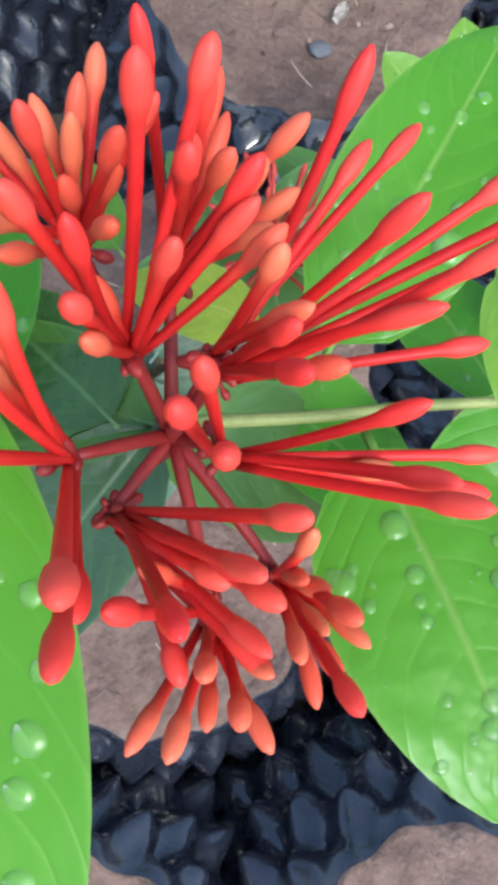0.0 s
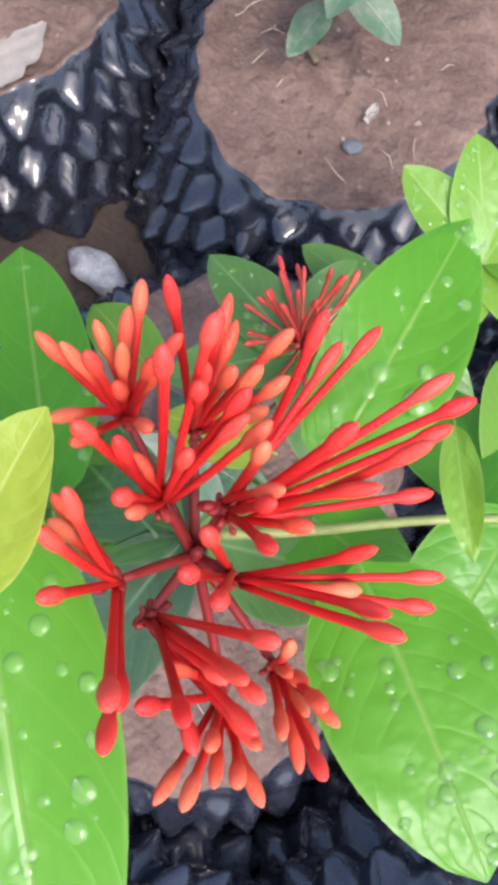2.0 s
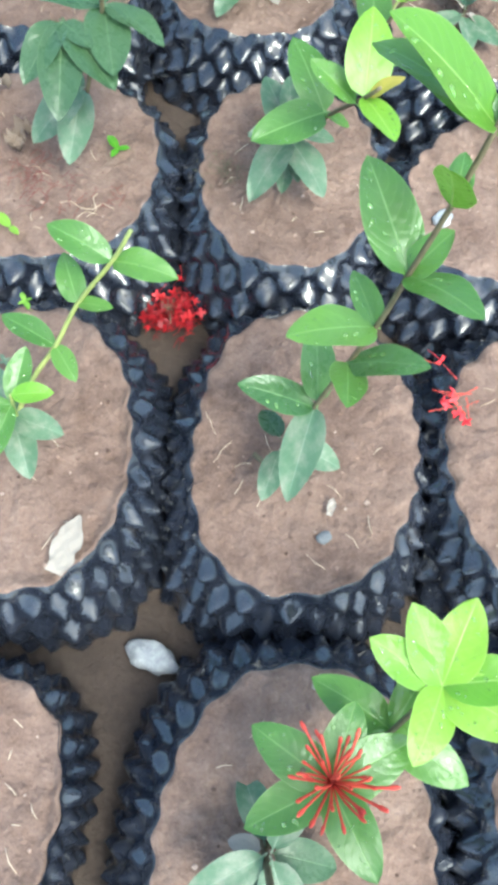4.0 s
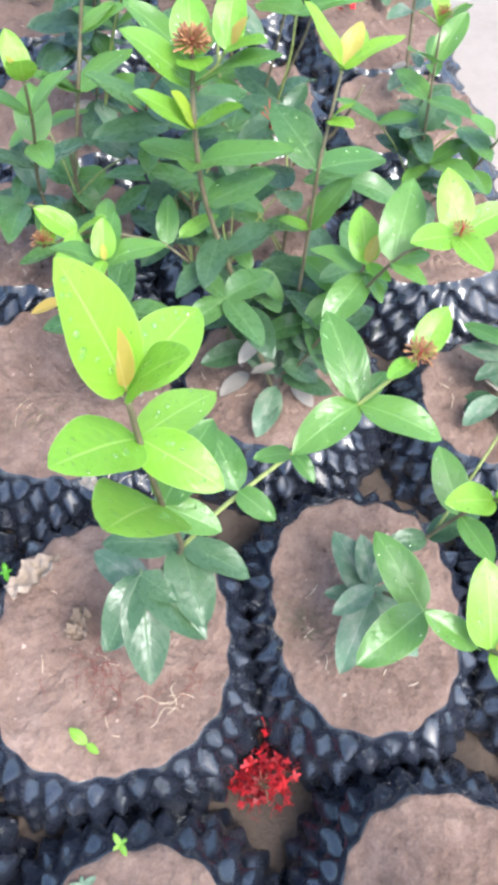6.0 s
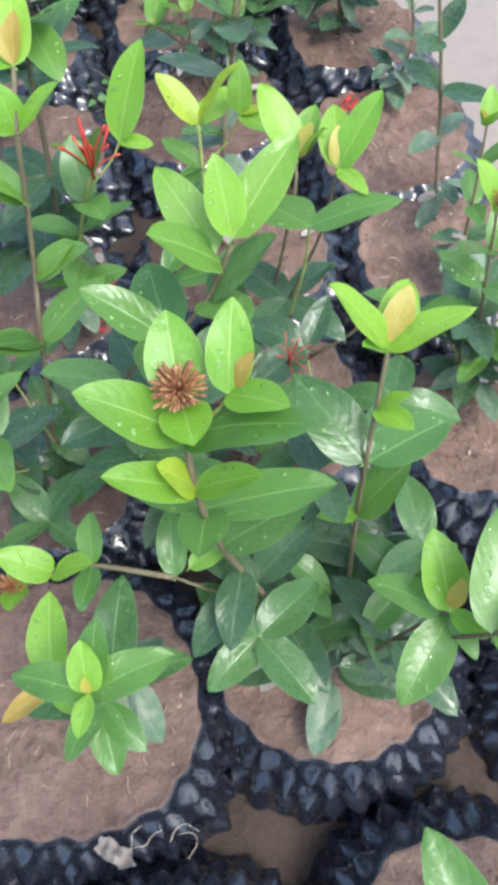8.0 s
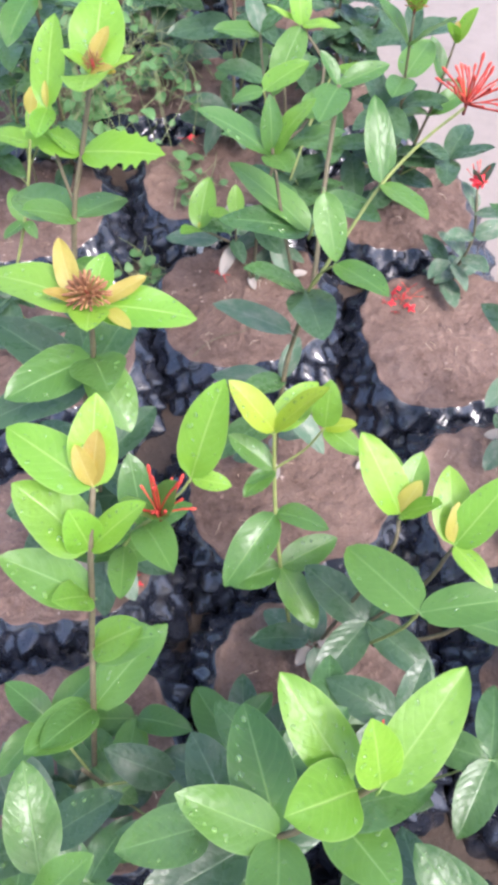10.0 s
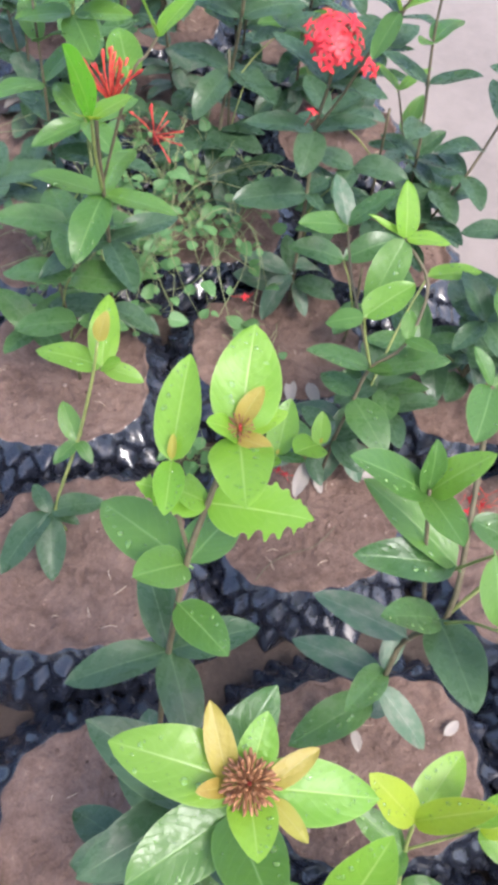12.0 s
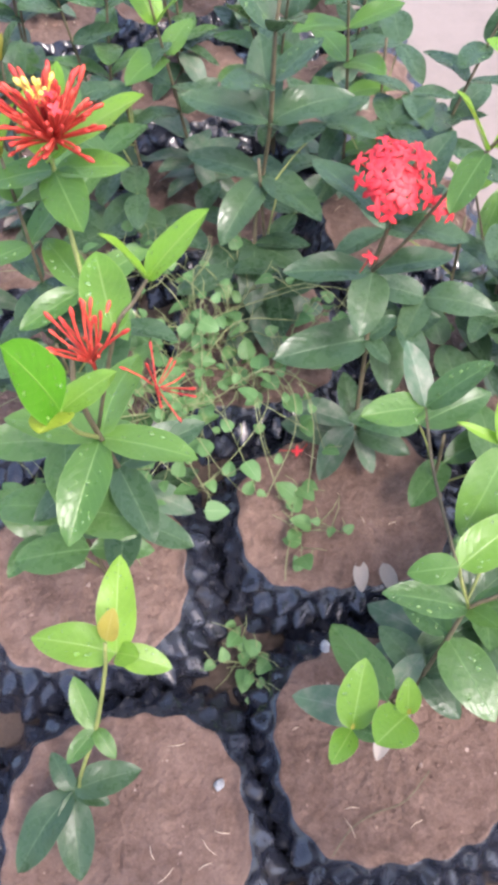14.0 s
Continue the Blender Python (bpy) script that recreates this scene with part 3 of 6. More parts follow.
def pot(x, y, rx, ry, soil_z=0.28, seed=0, flare=0.056):
    """A round tree pot of black plastic sheet pressed into cones, with earth in it."""
    rng = random.Random(seed)
    root = thing("plant_pot", (x, y, 0), "black dimpled plastic nursery pot filled with brown soil", "plant pot", "nursery pots")
    h = soil_z + rng.uniform(0.002, 0.008)
    per = math.pi * (rx + ry) * 1.06
    cells = int(round(per / 0.050))
    rows = 2 * int(round(h / 0.050))
    na, nz = cells * 12, rows * 9
    amp = 0.027
    free = [free_radius(x, y, 2 * math.pi * i / na, seed) for i in range(na)]

    def wall_radius(i, t):
        a = 2 * math.pi * i / na
        r0 = rim_radius(a, rx, ry, seed)
        w = Vector((math.cos(a) * 5 + seed, math.sin(a) * 5, t * 5))
        c = math.cos(cells * a + 0.9 * noise.noise(w)) * math.cos(math.pi * rows * t + 0.8 * noise.noise(w * 1.4 + Vector((7, 3, 1))))
        knob = 1.35 * (1 - math.acos(max(-1.0, min(1.0, c))) / math.pi) ** 1.1 - 0.5
        top = min(max((t - 0.93) / 0.06, 0.0), 1.0)
        wide, room = r0 + 0.003 + flare * min((1 - t) * h / 0.13, 1.0) ** 0.8, max(free[i], r0 + 0.006)
        mix = min(max(0.5 + (room - wide) / 0.05, 0.0), 1.0)
        r = room + (wide - room) * mix - 0.0125 * mix * (1 - mix)
        r += 0.004 * noise.noise(Vector((math.cos(a) * 3, math.sin(a) * 3, t * 3 + seed)))
        lump = 0.75 + 0.5 * noise.noise(Vector((math.cos(a) * 7, math.sin(a) * 7, t * 7 + seed * 2)))
        r += 0.006 * noise.noise(Vector((math.cos(a) * 8 + seed, math.sin(a) * 8, t * 2))) * (1 - t)
        return r + amp * lump * knob * (1 - top) + 0.0034 * lump * math.cos(cells * a) * top

    verts = []
    for j in range(nz + 1):
        t = j / nz
        for i in range(na):
            a = 2 * math.pi * i / na
            r = wall_radius(i, t)
            zz = h * t + (0.003 * math.cos(cells * a + 1.0) + 0.010 * noise.noise(Vector((math.cos(a) * 2.5, math.sin(a) * 2.5, seed)))) * t ** 6
            verts.append((r * math.cos(a), r * math.sin(a), zz))
    inner = []
    for k, (drop, inset) in enumerate(((-0.0002, 0.0006), (0.03, 0.002))):
        for i in range(na):
            vx, vy, vz = verts[nz * na + i]
            f = 1 - inset / math.hypot(vx, vy)
            inner.append((vx * f, vy * f, vz - drop))
    verts += inner
    faces = []
    for j in range(nz + 2):
        for i in range(na):
            i2 = (i + 1) % na
            faces.append((j * na + i, j * na + i2, (j + 1) * na + i2, (j + 1) * na + i))
    part("wall", mesh_from("pot_wall", verts, faces, PLASTIC), root)
    rings, seg = 27, na
    sv = [(0, 0, soil_z + 0.004)]
    for k in range(1, rings + 1):
        f = k / rings
        for i in range(seg):
            a = 2 * math.pi * i / seg
            if k == rings:
                q = Vector((x + math.cos(a) * rx, y + math.sin(a) * ry, seed * 0.1))
                r = wall_radius(i, 1.0) + 0.0012 + 0.003 * noise.noise(q * 22)
                sv.append((r * math.cos(a), r * math.sin(a), verts[nz * na + i][2] - 0.004 - 0.003 * noise.noise(q * 40)))
                continue
            f = k / (rings - 1)
            r = (wall_radius(i, 1.0) - 0.0004 - 0.0042 * math.cos(cells * a) * (1 - f ** 6)) * f
            px, py = r * math.cos(a), r * math.sin(a)
            q = Vector((x + px, y + py, seed * 0.1))
            z = soil_z + 0.009 * noise.fractal(q * 8, 1.0, 2.0, 5) + 0.006 * abs(noise.fractal(q * 45, 1.0, 2.0, 3)) + 0.002
            if k == rings - 1:
                z = verts[nz * na + i][2] + 0.001 + 0.002 * noise.noise(q * 30)
            elif k == rings - 2:
                z = (z + verts[nz * na + i][2] + 0.001) / 2
            sv.append((px, py, z))
    sf = [(0, 1 + i, 1 + (i + 1) % seg) for i in range(seg)]
    for k in range(rings - 1):
        for i in range(seg):
            i2 = (i + 1) % seg
            sf.append((1 + k * seg + i, 1 + (k + 1) * seg + i, 1 + (k + 1) * seg + i2, 1 + k * seg + i2))
    part("soil", mesh_from("soil", sv, sf, SOIL), root, None, "reddish brown garden soil with crumbs")
    bits = []
    for _ in range(110):
        f, a = math.sqrt(rng.random()) * 0.93, rng.uniform(0, 6.28)
        r = rim_radius(a, rx, ry, seed) * f
        px, py = r * math.cos(a), r * math.sin(a)
        s = rng.uniform(0.001, 0.0042) * rng.uniform(0.6, 1.0)
        v, fc = dome(px, py, soil_z + 0.001, s, rng.uniform(0.6, 1.1), 6, 2)
        bits.append(([Vector(q) + Vector([rng.uniform(-0.3, 0.3) * s for _ in "xyz"]) for q in v], fc))
    v, fc = joined(bits)
    part("soil_crumb", mesh_from("soil_crumbs", v, fc, CRUMB, False), root, None, "", "stuff")
    straws = []
    for _ in range(rng.randint(7, 13)):
        f, a = math.sqrt(rng.random()) * 0.85, rng.uniform(0, 6.28)
        r = rim_radius(a, rx, ry, seed) * f
        p = Vector((r * math.cos(a), r * math.sin(a), soil_z + 0.006))
        b = rng.uniform(0, 6.28)
        d = Vector((math.cos(b), math.sin(b), rng.uniform(-0.05, 0.15))) * rng.uniform(0.004, 0.014)
        straws.append(tube_data([p - d, p + Vector((0, 0, 0.003)) + d.orthogonal() * 0.15, p + d], [0.0004, 0.0005, 0.0003], 4))
    v, fc = joined(straws)
    part("straw", mesh_from("straw_bits", v, fc, STRAW), root, None, "dry straw scraps", "stuff")
    return root


POTS = [(0.115, 0.075, 0.137, 0.192), (-0.235, 0.04, 0.142, 0.188), (0.43, 0.09, 0.14, 0.18), (0.065, 0.49, 0.128, 0.16), (-0.272, 0.460, 0.158, 0.163),
        (0.375, 0.475, 0.14, 0.14), (-0.02, 0.865, 0.145, 0.13), (0.325, 0.81, 0.125, 0.115), (-0.350, 0.855, 0.158, 0.16),
        (0.135, -0.385, 0.147, 0.205), (-0.235, -0.36, 0.13, 0.145, 0.275)]
POTS_2 = [(0.28, 1.165, 0.13, 0.11), (-0.055, 1.235, 0.14, 0.135), (-0.395, 1.19, 0.14, 0.13), (-0.05, 1.535, 0.145, 0.115), (0.285, 1.49, 0.135, 0.115),
          (-0.395, 1.505, 0.14, 0.12), (-0.07, 1.92, 0.145, 0.13), (0.275, 1.815, 0.14, 0.142, 0.255), (-0.415, 1.865, 0.145, 0.135), (-0.07, 2.245, 0.145, 0.12),
          (0.27, 2.135, 0.13, 0.12, 0.26), (-0.445, 2.205, 0.14, 0.13)]
POTS_3 = [(0.175, 2.47, 0.125, 0.12), (-0.15, 2.56, 0.13, 0.12), (-0.46, 2.53, 0.13, 0.12), (0.14, 2.80, 0.125, 0.12), (-0.2, 2.90, 0.13, 0.12), (0.13, 3.14, 0.13, 0.12),
          (-0.2, 3.24, 0.13, 0.12), (-0.5, 2.87, 0.13, 0.12), (0.13, 3.48, 0.13, 0.12), (-0.5, 3.2, 0.13, 0.12), (-0.2, 3.57, 0.13, 0.12), (-0.5, 3.55, 0.13, 0.12), (0.46, -0.32, 0.12, 0.17), (-0.23, -0.72, 0.13, 0.14), (0.13, -0.80, 0.14, 0.14), (0.45, -0.72, 0.12, 0.14),
          (-0.615, 0.52, 0.14, 0.15), (-0.58, 0.10, 0.14, 0.17), (-0.70, 0.87, 0.14, 0.15),
          (-0.735, 1.20, 0.14, 0.13), (-0.735, 1.51, 0.14, 0.12), (-0.76, 1.86, 0.14, 0.13), (-0.79, 2.20, 0.14, 0.13)]
ALL_POTS = POTS + [(q[0], q[1], q[2] * 1.035, q[3] * 1.035) + q[4:] for q in POTS_2 + POTS_3]
for _i, _p in enumerate(ALL_POTS):
    pot(*_p[:4], soil_z=_p[4] if len(_p) > 4 else 0.28, seed=_i + 1, flare=0.012 if _p[:2] == (-0.235, -0.36) else 0.056 if _i < 11 else 0.07)


# ---- plants ----
LABELS = {"plain": "young ixora shrub with glossy green leaves in a pot", "red": "ixora shrub with red flowers and glossy green leaves",
          "bud": "ixora shrub with brown flower buds and bright young leaves", "low": "small ixora cutting with dusty dark leaves near the soil"}


def ixora(x, y, kind="plain", z=0.283):
    return thing("ixora_shrub", (x, y, z), LABELS[kind], "shrub", "potted shrubs")


def low_leaves(plant, count=7, reach=0.05, size=0.075, seed=0):
    """Old dusty leaves round the foot of the stem."""
    rng = random.Random(seed)
    for i in range(count):
        a = 360 * i / count + rng.uniform(-25, 25)
        p = plant.location + Vector((math.cos(radians(a)) * 0.006, math.sin(radians(a)) * 0.006, rng.uniform(0.02, 0.09)))
        tone = rng.choice(("dusty", "dark", "dark", "dusty", "dusty", "dead"))
        leaf(plant, p, a, rng.uniform(-28, 22), size * rng.uniform(0.7, 1.15) * (0.55 if tone == "dead" else 1.0), tone, None, False)


# first pot, long shoot rising over the neighbour
p = ixora(0.082, 0.05)
branch(p, [(0.082, 0.05, 0.28), (0.110, 0.070, 0.405), (0.147, 0.094, 0.541), (0.158, 0.101, 0.616), (0.169, 0.106, 0.70), (0.178, 0.113, 0.78)], 0.0028)
blade(p, (0.147, 0.094, 0.541), (0.064, 0.059, 0.572), "mid", 0.5)
blade(p, (0.112, 0.072, 0.415), (0.105, 0.165, 0.420), "deep", 0.4)
blade(p, (0.147, 0.094, 0.541), (0.125, 0.154, 0.539), "mid", 0.45)
blade(p, (0.110, 0.070, 0.405), (0.026, 0.079, 0.425), "deep", 0.45)
blade(p, (0.110, 0.070, 0.405), (0.087, -0.038, 0.408), "dusty", 0.38)
blade(p, (0.130, 0.081, 0.490), (0.127, 0.017, 0.528), "mid", 0.5)
blade(p, (0.130, 0.081, 0.490), (0.196, 0.056, 0.547), "deep", 0.42)
blade(p, (0.158, 0.101, 0.616), (0.113, 0.186, 0.654), "mid", 0.46)
blade(p, (0.158, 0.101, 0.616), (0.208, 0.044, 0.654), "mid", 0.48)
blade(p, (0.158, 0.101, 0.616), (0.186, 0.123, 0.652), "mid", 0.6)
blade(p, (0.177, 0.113, 0.770), (0.094, 0.128, 0.832), "spring", 0.52)
blade(p, (0.169, 0.105, 0.700), (0.148, 0.081, 0.762), "spring", 0.5)
rosette(p, (0.169, 0.105, 0.700), [(80, 30, 4)], "mid")
low_leaves(p, 3, seed=1)
rosette(p, (0.177, 0.113, 0.770), [(157, 22, 9.1), (63, 40, 3.5)], "mid")
leaf(p, (0.178, 0.113, 0.78), 20, 45, 0.06, "young", 1, True)

p = ixora(-0.215, 0.03)
branch(p, [(-0.215, 0.03, 0.28), (-0.21, 0.04, 0.36), (-0.195, 0.075, 0.39), (-0.171, 0.106, 0.415), (-0.145, 0.134, 0.46), (-0.107, 0.154, 0.512), (-0.088, 0.168, 0.545)], 0.0028, True)
rosette(p, (-0.107, 0.154, 0.512), [(161, 20, 6.8), (-11, 12, 6.3)], "mid")
rosette(p, (-0.145, 0.134, 0.460), [(115, 20, 5.4), (-2, 5, 3.5)], "mid")
rosette(p, (-0.171, 0.106, 0.415), [(-54, 0, 4.5), (156, 8, 6.5)], "mid")
branch(p, [(-0.21, 0.04, 0.36), (-0.208, 0.04, 0.39), (-0.205, 0.042, 0.42)], 0.002, True)
rosette(p, (-0.208, 0.040, 0.400), [(81, 25, 6), (-164, 8, 5.4), (-103, -5, 6.4)], "mid")
rosette(p, (-0.204, 0.042, 0.420), [(5, 15, 4.2)], "young")
rosette(p, (-0.213, 0.038, 0.370), [(-14, 0, 5.6), (-67, -12, 6.8), (145, 10, 6), (133, 12, 8)], "dusty")

p = ixora(0.06, 0.50)
branch(p, [(0.06, 0.5, 0.28), (0.072, 0.49, 0.35), (0.10, 0.43, 0.45), (0.127, 0.364, 0.544), (0.138, 0.352, 0.57)], 0.0028)
rosette(p, (0.127, 0.364, 0.544), [(91, 35, 8.6), (-61, 10, 6.5)], "young")
rosette(p, (0.120, 0.370, 0.530), [(148, 20, 6.3)], "mid")
rosette(p, (0.095, 0.434, 0.450), [(119, 20, 9.7), (-35, 5, 3.5), (-145, 5, 9.6)], "mid")
rosette(p, (0.060, 0.484, 0.350), [(-118, -5, 9.6), (-53, -8, 8.8), (116, 20, 8.9), (142, 20, 4.2)], "dusty")
leaf(p, (0.13, 0.36, 0.55), 20, 35, 0.04, "amber", 2, False)
for _a, _e, _s, _h in ((-75, 0, 0.06, 0.33), (-150, 5, 0.065, 0.37), (-20, 10, 0.06, 0.36), (60, 20, 0.055, 0.38), (175, 12, 0.06, 0.33), (100, 25, 0.07, 0.36), (-95, -12, 0.055, 0.31)):
    leaf(p, (0.062, 0.49, _h), _a, _e, _s, "dusty", 3, False)
shoot(p, [(0.066, 0.505, 0.31), (0.13, 0.535, 0.43), (0.165, 0.53, 0.52), (0.179, 0.505, 0.593)], az=20, size=0.078, gap=0.06, bare=0.4)
branch(p, [(0.13, 0.535, 0.43), (0.163, 0.572, 0.478), (0.198, 0.614, 0.531), (0.222, 0.645, 0.572), (0.248, 0.672, 0.609)], 0.0018, True)
blade(p, (0.248, 0.672, 0.609), (0.223, 0.711, 0.664), "young", 0.36)
blade(p, (0.248, 0.672, 0.609), (0.312, 0.663, 0.638), "young", 0.34)
blade(p, (0.222, 0.645, 0.572), (0.272, 0.692, 0.610), "young", 0.52)
blade(p, (0.222, 0.645, 0.572), (0.192, 0.668, 0.585), "spring", 0.5)

p = ixora(-0.235, 0.50, "bud")
branch(p, [(-0.235, 0.5, 0.28), (-0.19, 0.503, 0.45), (-0.17, 0.49, 0.53), (-0.18, 0.465, 0.69), (-0.188, 0.463, 0.79), (-0.192, 0.463, 0.865)], 0.003)
rosette(p, (-0.173, 0.506, 0.500), [(-75, -5, 8.9), (-25, 0, 8), (177, 8, 8), (114, 15, 5.9)], "dark")
rosette(p, (-0.216, 0.499, 0.380), [(-92, -15, 9.7), (145, 10, 8), (120, 20, 3.5), (-128, -10, 8.8)], "dusty")
blade(p, (-0.192, 0.468, 0.862), (-0.221, 0.492, 0.960), "young", 0.5)
blade(p, (-0.192, 0.468, 0.862), (-0.144, 0.535, 0.862), "young", 0.58)
blade(p, (-0.192, 0.468, 0.862), (-0.150, 0.456, 0.917), "young", 0.55)
blade(p, (-0.190, 0.468, 0.800), (-0.240, 0.420, 0.849), "young", 0.62)
blade(p, (-0.190, 0.468, 0.800), (-0.131, 0.429, 0.789), "young", 0.55)
blade(p, (-0.190, 0.468, 0.800), (-0.133, 0.513, 0.788), "spring", 0.5)
blade(p, (-0.180, 0.465, 0.690), (-0.212, 0.404, 0.784), "spring", 0.68)
blade(p, (-0.180, 0.465, 0.690), (-0.131, 0.444, 0.678), "mid", 0.55)
blade(p, (-0.180, 0.465, 0.690), (-0.135, 0.542, 0.700), "mid", 0.5)
rosette(p, (-0.215, 0.473, 0.500), [(-43, -12, 9.3), (-85, -15, 10.9), (-115, -5, 8), (-38, 0, 4.7)], "dark")
leaf(p, (-0.192, 0.465, 0.87), 105, 62, 0.045, "amber", 3, False)
branch(p, [(-0.17, 0.49, 0.53), (-0.129, 0.507, 0.584), (-0.057, 0.548, 0.62), (0.0, 0.56, 0.689), (0.043, 0.571, 0.742)], 0.0024, True)
rosette(p, (-0.111, 0.519, 0.600), [(113, 25, 6.7), (-43, 0, 4.5)], "mid")
rosette(p, (-0.057, 0.548, 0.620), [(-171, 10, 3.8), (-57, 5, 3.5)], "mid")
rosette(p, (0.000, 0.560, 0.689), [(106, 25, 9), (-28, 5, 7.7), (-146, 0, 7.3), (44, 25, 3.8)], "mid")
rosette(p, (0.043, 0.571, 0.742), [(51, 30, 5.2), (-143, 8, 3.5)], "young")
brown_head(p, (0.045, 0.571, 0.75), 0.012, 26, 5)

p = ixora(0.385, 0.6, "low")
low_leaves(p, 7, seed=6, size=0.06)
shoot(p, [(0.385, 0.6, 0.28), (0.383, 0.6, 0.36), (0.39, 0.59, 0.41)], az=40, size=0.06, gap=0.035, bare=0.4, top="cut")

p = ixora(0.31, 0.8)
low_leaves(p, 8, seed=7)
branch(p, [(0.31, 0.8, 0.28), (0.32, 0.835, 0.34), (0.325, 0.86, 0.40), (0.32, 0.88, 0.47), (0.341, 0.939, 0.50)], 0.0024)
blade(p, (0.32, 0.85, 0.37), (0.262, 0.905, 0.355), "mid", 0.45)
blade(p, (0.32, 0.84, 0.35), (0.258, 0.878, 0.335), "dusty", 0.42)
blade(p, (0.32, 0.84, 0.35), (0.272, 0.822, 0.325), "dusty", 0.45)
blade(p, (0.32, 0.84, 0.36), (0.375, 0.82, 0.345), "dusty", 0.45)
blade(p, (0.325, 0.86, 0.40), (0.395, 0.865, 0.40), "deep", 0.5)
blade(p, (0.32, 0.88, 0.47), (0.385, 0.862, 0.50), "spring", 0.42)
blade(p, (0.32, 0.88, 0.47), (0.338, 0.835, 0.49), "mid", 0.45)
blade(p, (0.341, 0.939, 0.50), (0.3155, 0.983, 0.548), "young", 0.48)
blade(p, (0.341, 0.939, 0.50), (0.384, 0.959, 0.555), "young", 0.45)
blade(p, (0.341, 0.939, 0.50), (0.395, 0.925, 0.515), "mid", 0.45)

# big bushy plant
p = ixora(-0.03, 0.83, "bud")
low_leaves(p, 8, seed=8, size=0.085)
branch(p, [(-0.03, 0.83, 0.28), (-0.08, 0.87, 0.45), (-0.13, 0.89, 0.62), (-0.141, 0.9, 0.725), (-0.141, 0.944, 0.778)], 0.0034)
blade(p, (-0.141, 0.944, 0.772), (-0.143, 1.003, 0.809), "young", 0.62)
branch(p, [(-0.141, 0.930, 0.750), (-0.118, 0.934, 0.768), (-0.106, 0.938, 0.785)], 0.0014, True)
blade(p, (-0.106, 0.938, 0.785), (-0.093, 0.991, 0.827), "young", 0.5)
blade(p, (-0.141, 0.944, 0.772), (-0.135, 0.897, 0.789), "young", 0.75)
blade(p, (-0.106, 0.938, 0.785), (-0.068, 0.898, 0.820), "young", 0.46)
blade(p, (-0.141, 0.930, 0.750), (-0.214, 0.944, 0.805), "spring", 0.5)
blade(p, (-0.141, 0.930, 0.750), (-0.053, 0.886, 0.816), "mid", 0.46)
blade(p, (-0.141, 0.896, 0.725), (-0.164, 0.898, 0.767), "gold", 0.62)
blade(p, (-0.141, 0.896, 0.725), (-0.204, 0.893, 0.769), "spring", 0.42)
blade(p, (-0.141, 0.896, 0.725), (-0.090, 0.882, 0.761), "spring", 0.45)
blade(p, (-0.136, 0.905, 0.670), (-0.206, 0.965, 0.649), "mid", 0.5)
blade(p, (-0.136, 0.905, 0.670), (-0.146, 0.850, 0.703), "mid", 0.62)
blade(p, (-0.136, 0.905, 0.670), (-0.028, 0.903, 0.685), "mid", 0.42)
blade(p, (-0.130, 0.890, 0.620), (-0.046, 0.912, 0.646), "deep", 0.5)
blade(p, (-0.181, 0.895, 0.548), (-0.177, 0.959, 0.573), "mid", 0.42)
blade(p, (-0.165, 0.897, 0.560), (-0.114, 0.919, 0.575), "spring", 0.42)
blade(p, (-0.115, 0.885, 0.570), (-0.137, 0.815, 0.558), "dark", 0.5)
blade(p, (-0.080, 0.870, 0.450), (-0.153, 0.869, 0.402), "dark", 0.42)
blade(p, (-0.060, 0.855, 0.400), (-0.089, 0.815, 0.395), "dead", 0.45)
blade(p, (-0.010, 0.860, 0.400), (0.055, 0.813, 0.393), "dusty", 0.45)
for _q in ((-0.06, 0.855, 0.38, 20), (-0.08, 0.87, 0.45, 110), (-0.105, 0.88, 0.54, 40)):
    rosette(p, _q[:3], [(_q[3], 8, 8.5), (_q[3] + 180, 5, 8.5), (_q[3] + 95, 10, 8)], "dark")
leaf(p, (-0.100, 0.94, 0.79), 40, 55, 0.03, "amber", 2, False)
brown_head(p, (-0.141, 0.946, 0.788), 0.018, 46, 9)
branch(p, [(-0.08, 0.87, 0.45), (-0.14, 0.885, 0.51), (-0.181, 0.895, 0.548)], 0.002)
shoot(p, [(-0.181, 0.895, 0.548), (-0.27, 0.92, 0.55), (-0.335, 0.912, 0.535)], az=80, size=0.065, gap=0.055, bare=0.5, top="bud")
brown_head(p, (-0.34, 0.911, 0.545), 0.012, 28, 10)
branch(p, [(-0.02, 0.84, 0.3), (0.0, 0.91, 0.43), (0.009, 0.943, 0.525), (0.012, 0.952, 0.617), (0.023, 0.979, 0.667), (0.034, 1.005, 0.717)], 0.0026)
blade(p, (0.034, 1.005, 0.717), (-0.015, 1.029, 0.783), "young", 0.4)
blade(p, (0.034, 1.005, 0.717), (0.101, 1.005, 0.758), "young", 0.36)
blade(p, (0.034, 1.005, 0.717), (0.067, 1.071, 0.724), "young", 0.48)
blade(p, (0.034, 1.005, 0.717), (0.006, 0.989, 0.748), "spring", 0.45)
blade(p, (0.012, 0.952, 0.617), (-0.042, 1.042, 0.644), "deep", 0.5)
blade(p, (0.012, 0.952, 0.617), (0.111, 1.001, 0.588), "mid", 0.4)
blade(p, (0.009, 0.943, 0.525), (0.059, 0.958, 0.597), "mid", 0.5)
blade(p, (0.009, 0.943, 0.525), (-0.035, 0.935, 0.549), "spring", 0.42)
blade(p, (0.023, 0.979, 0.667), (0.045, 0.943, 0.684), "young", 0.55)
blade(p, (0.023, 0.979, 0.667), (0.048, 0.970, 0.697), "young", 0.45)
leaf(p, (0.036, 1.01, 0.72), 55, 45, 0.05, "amber", 2, False)
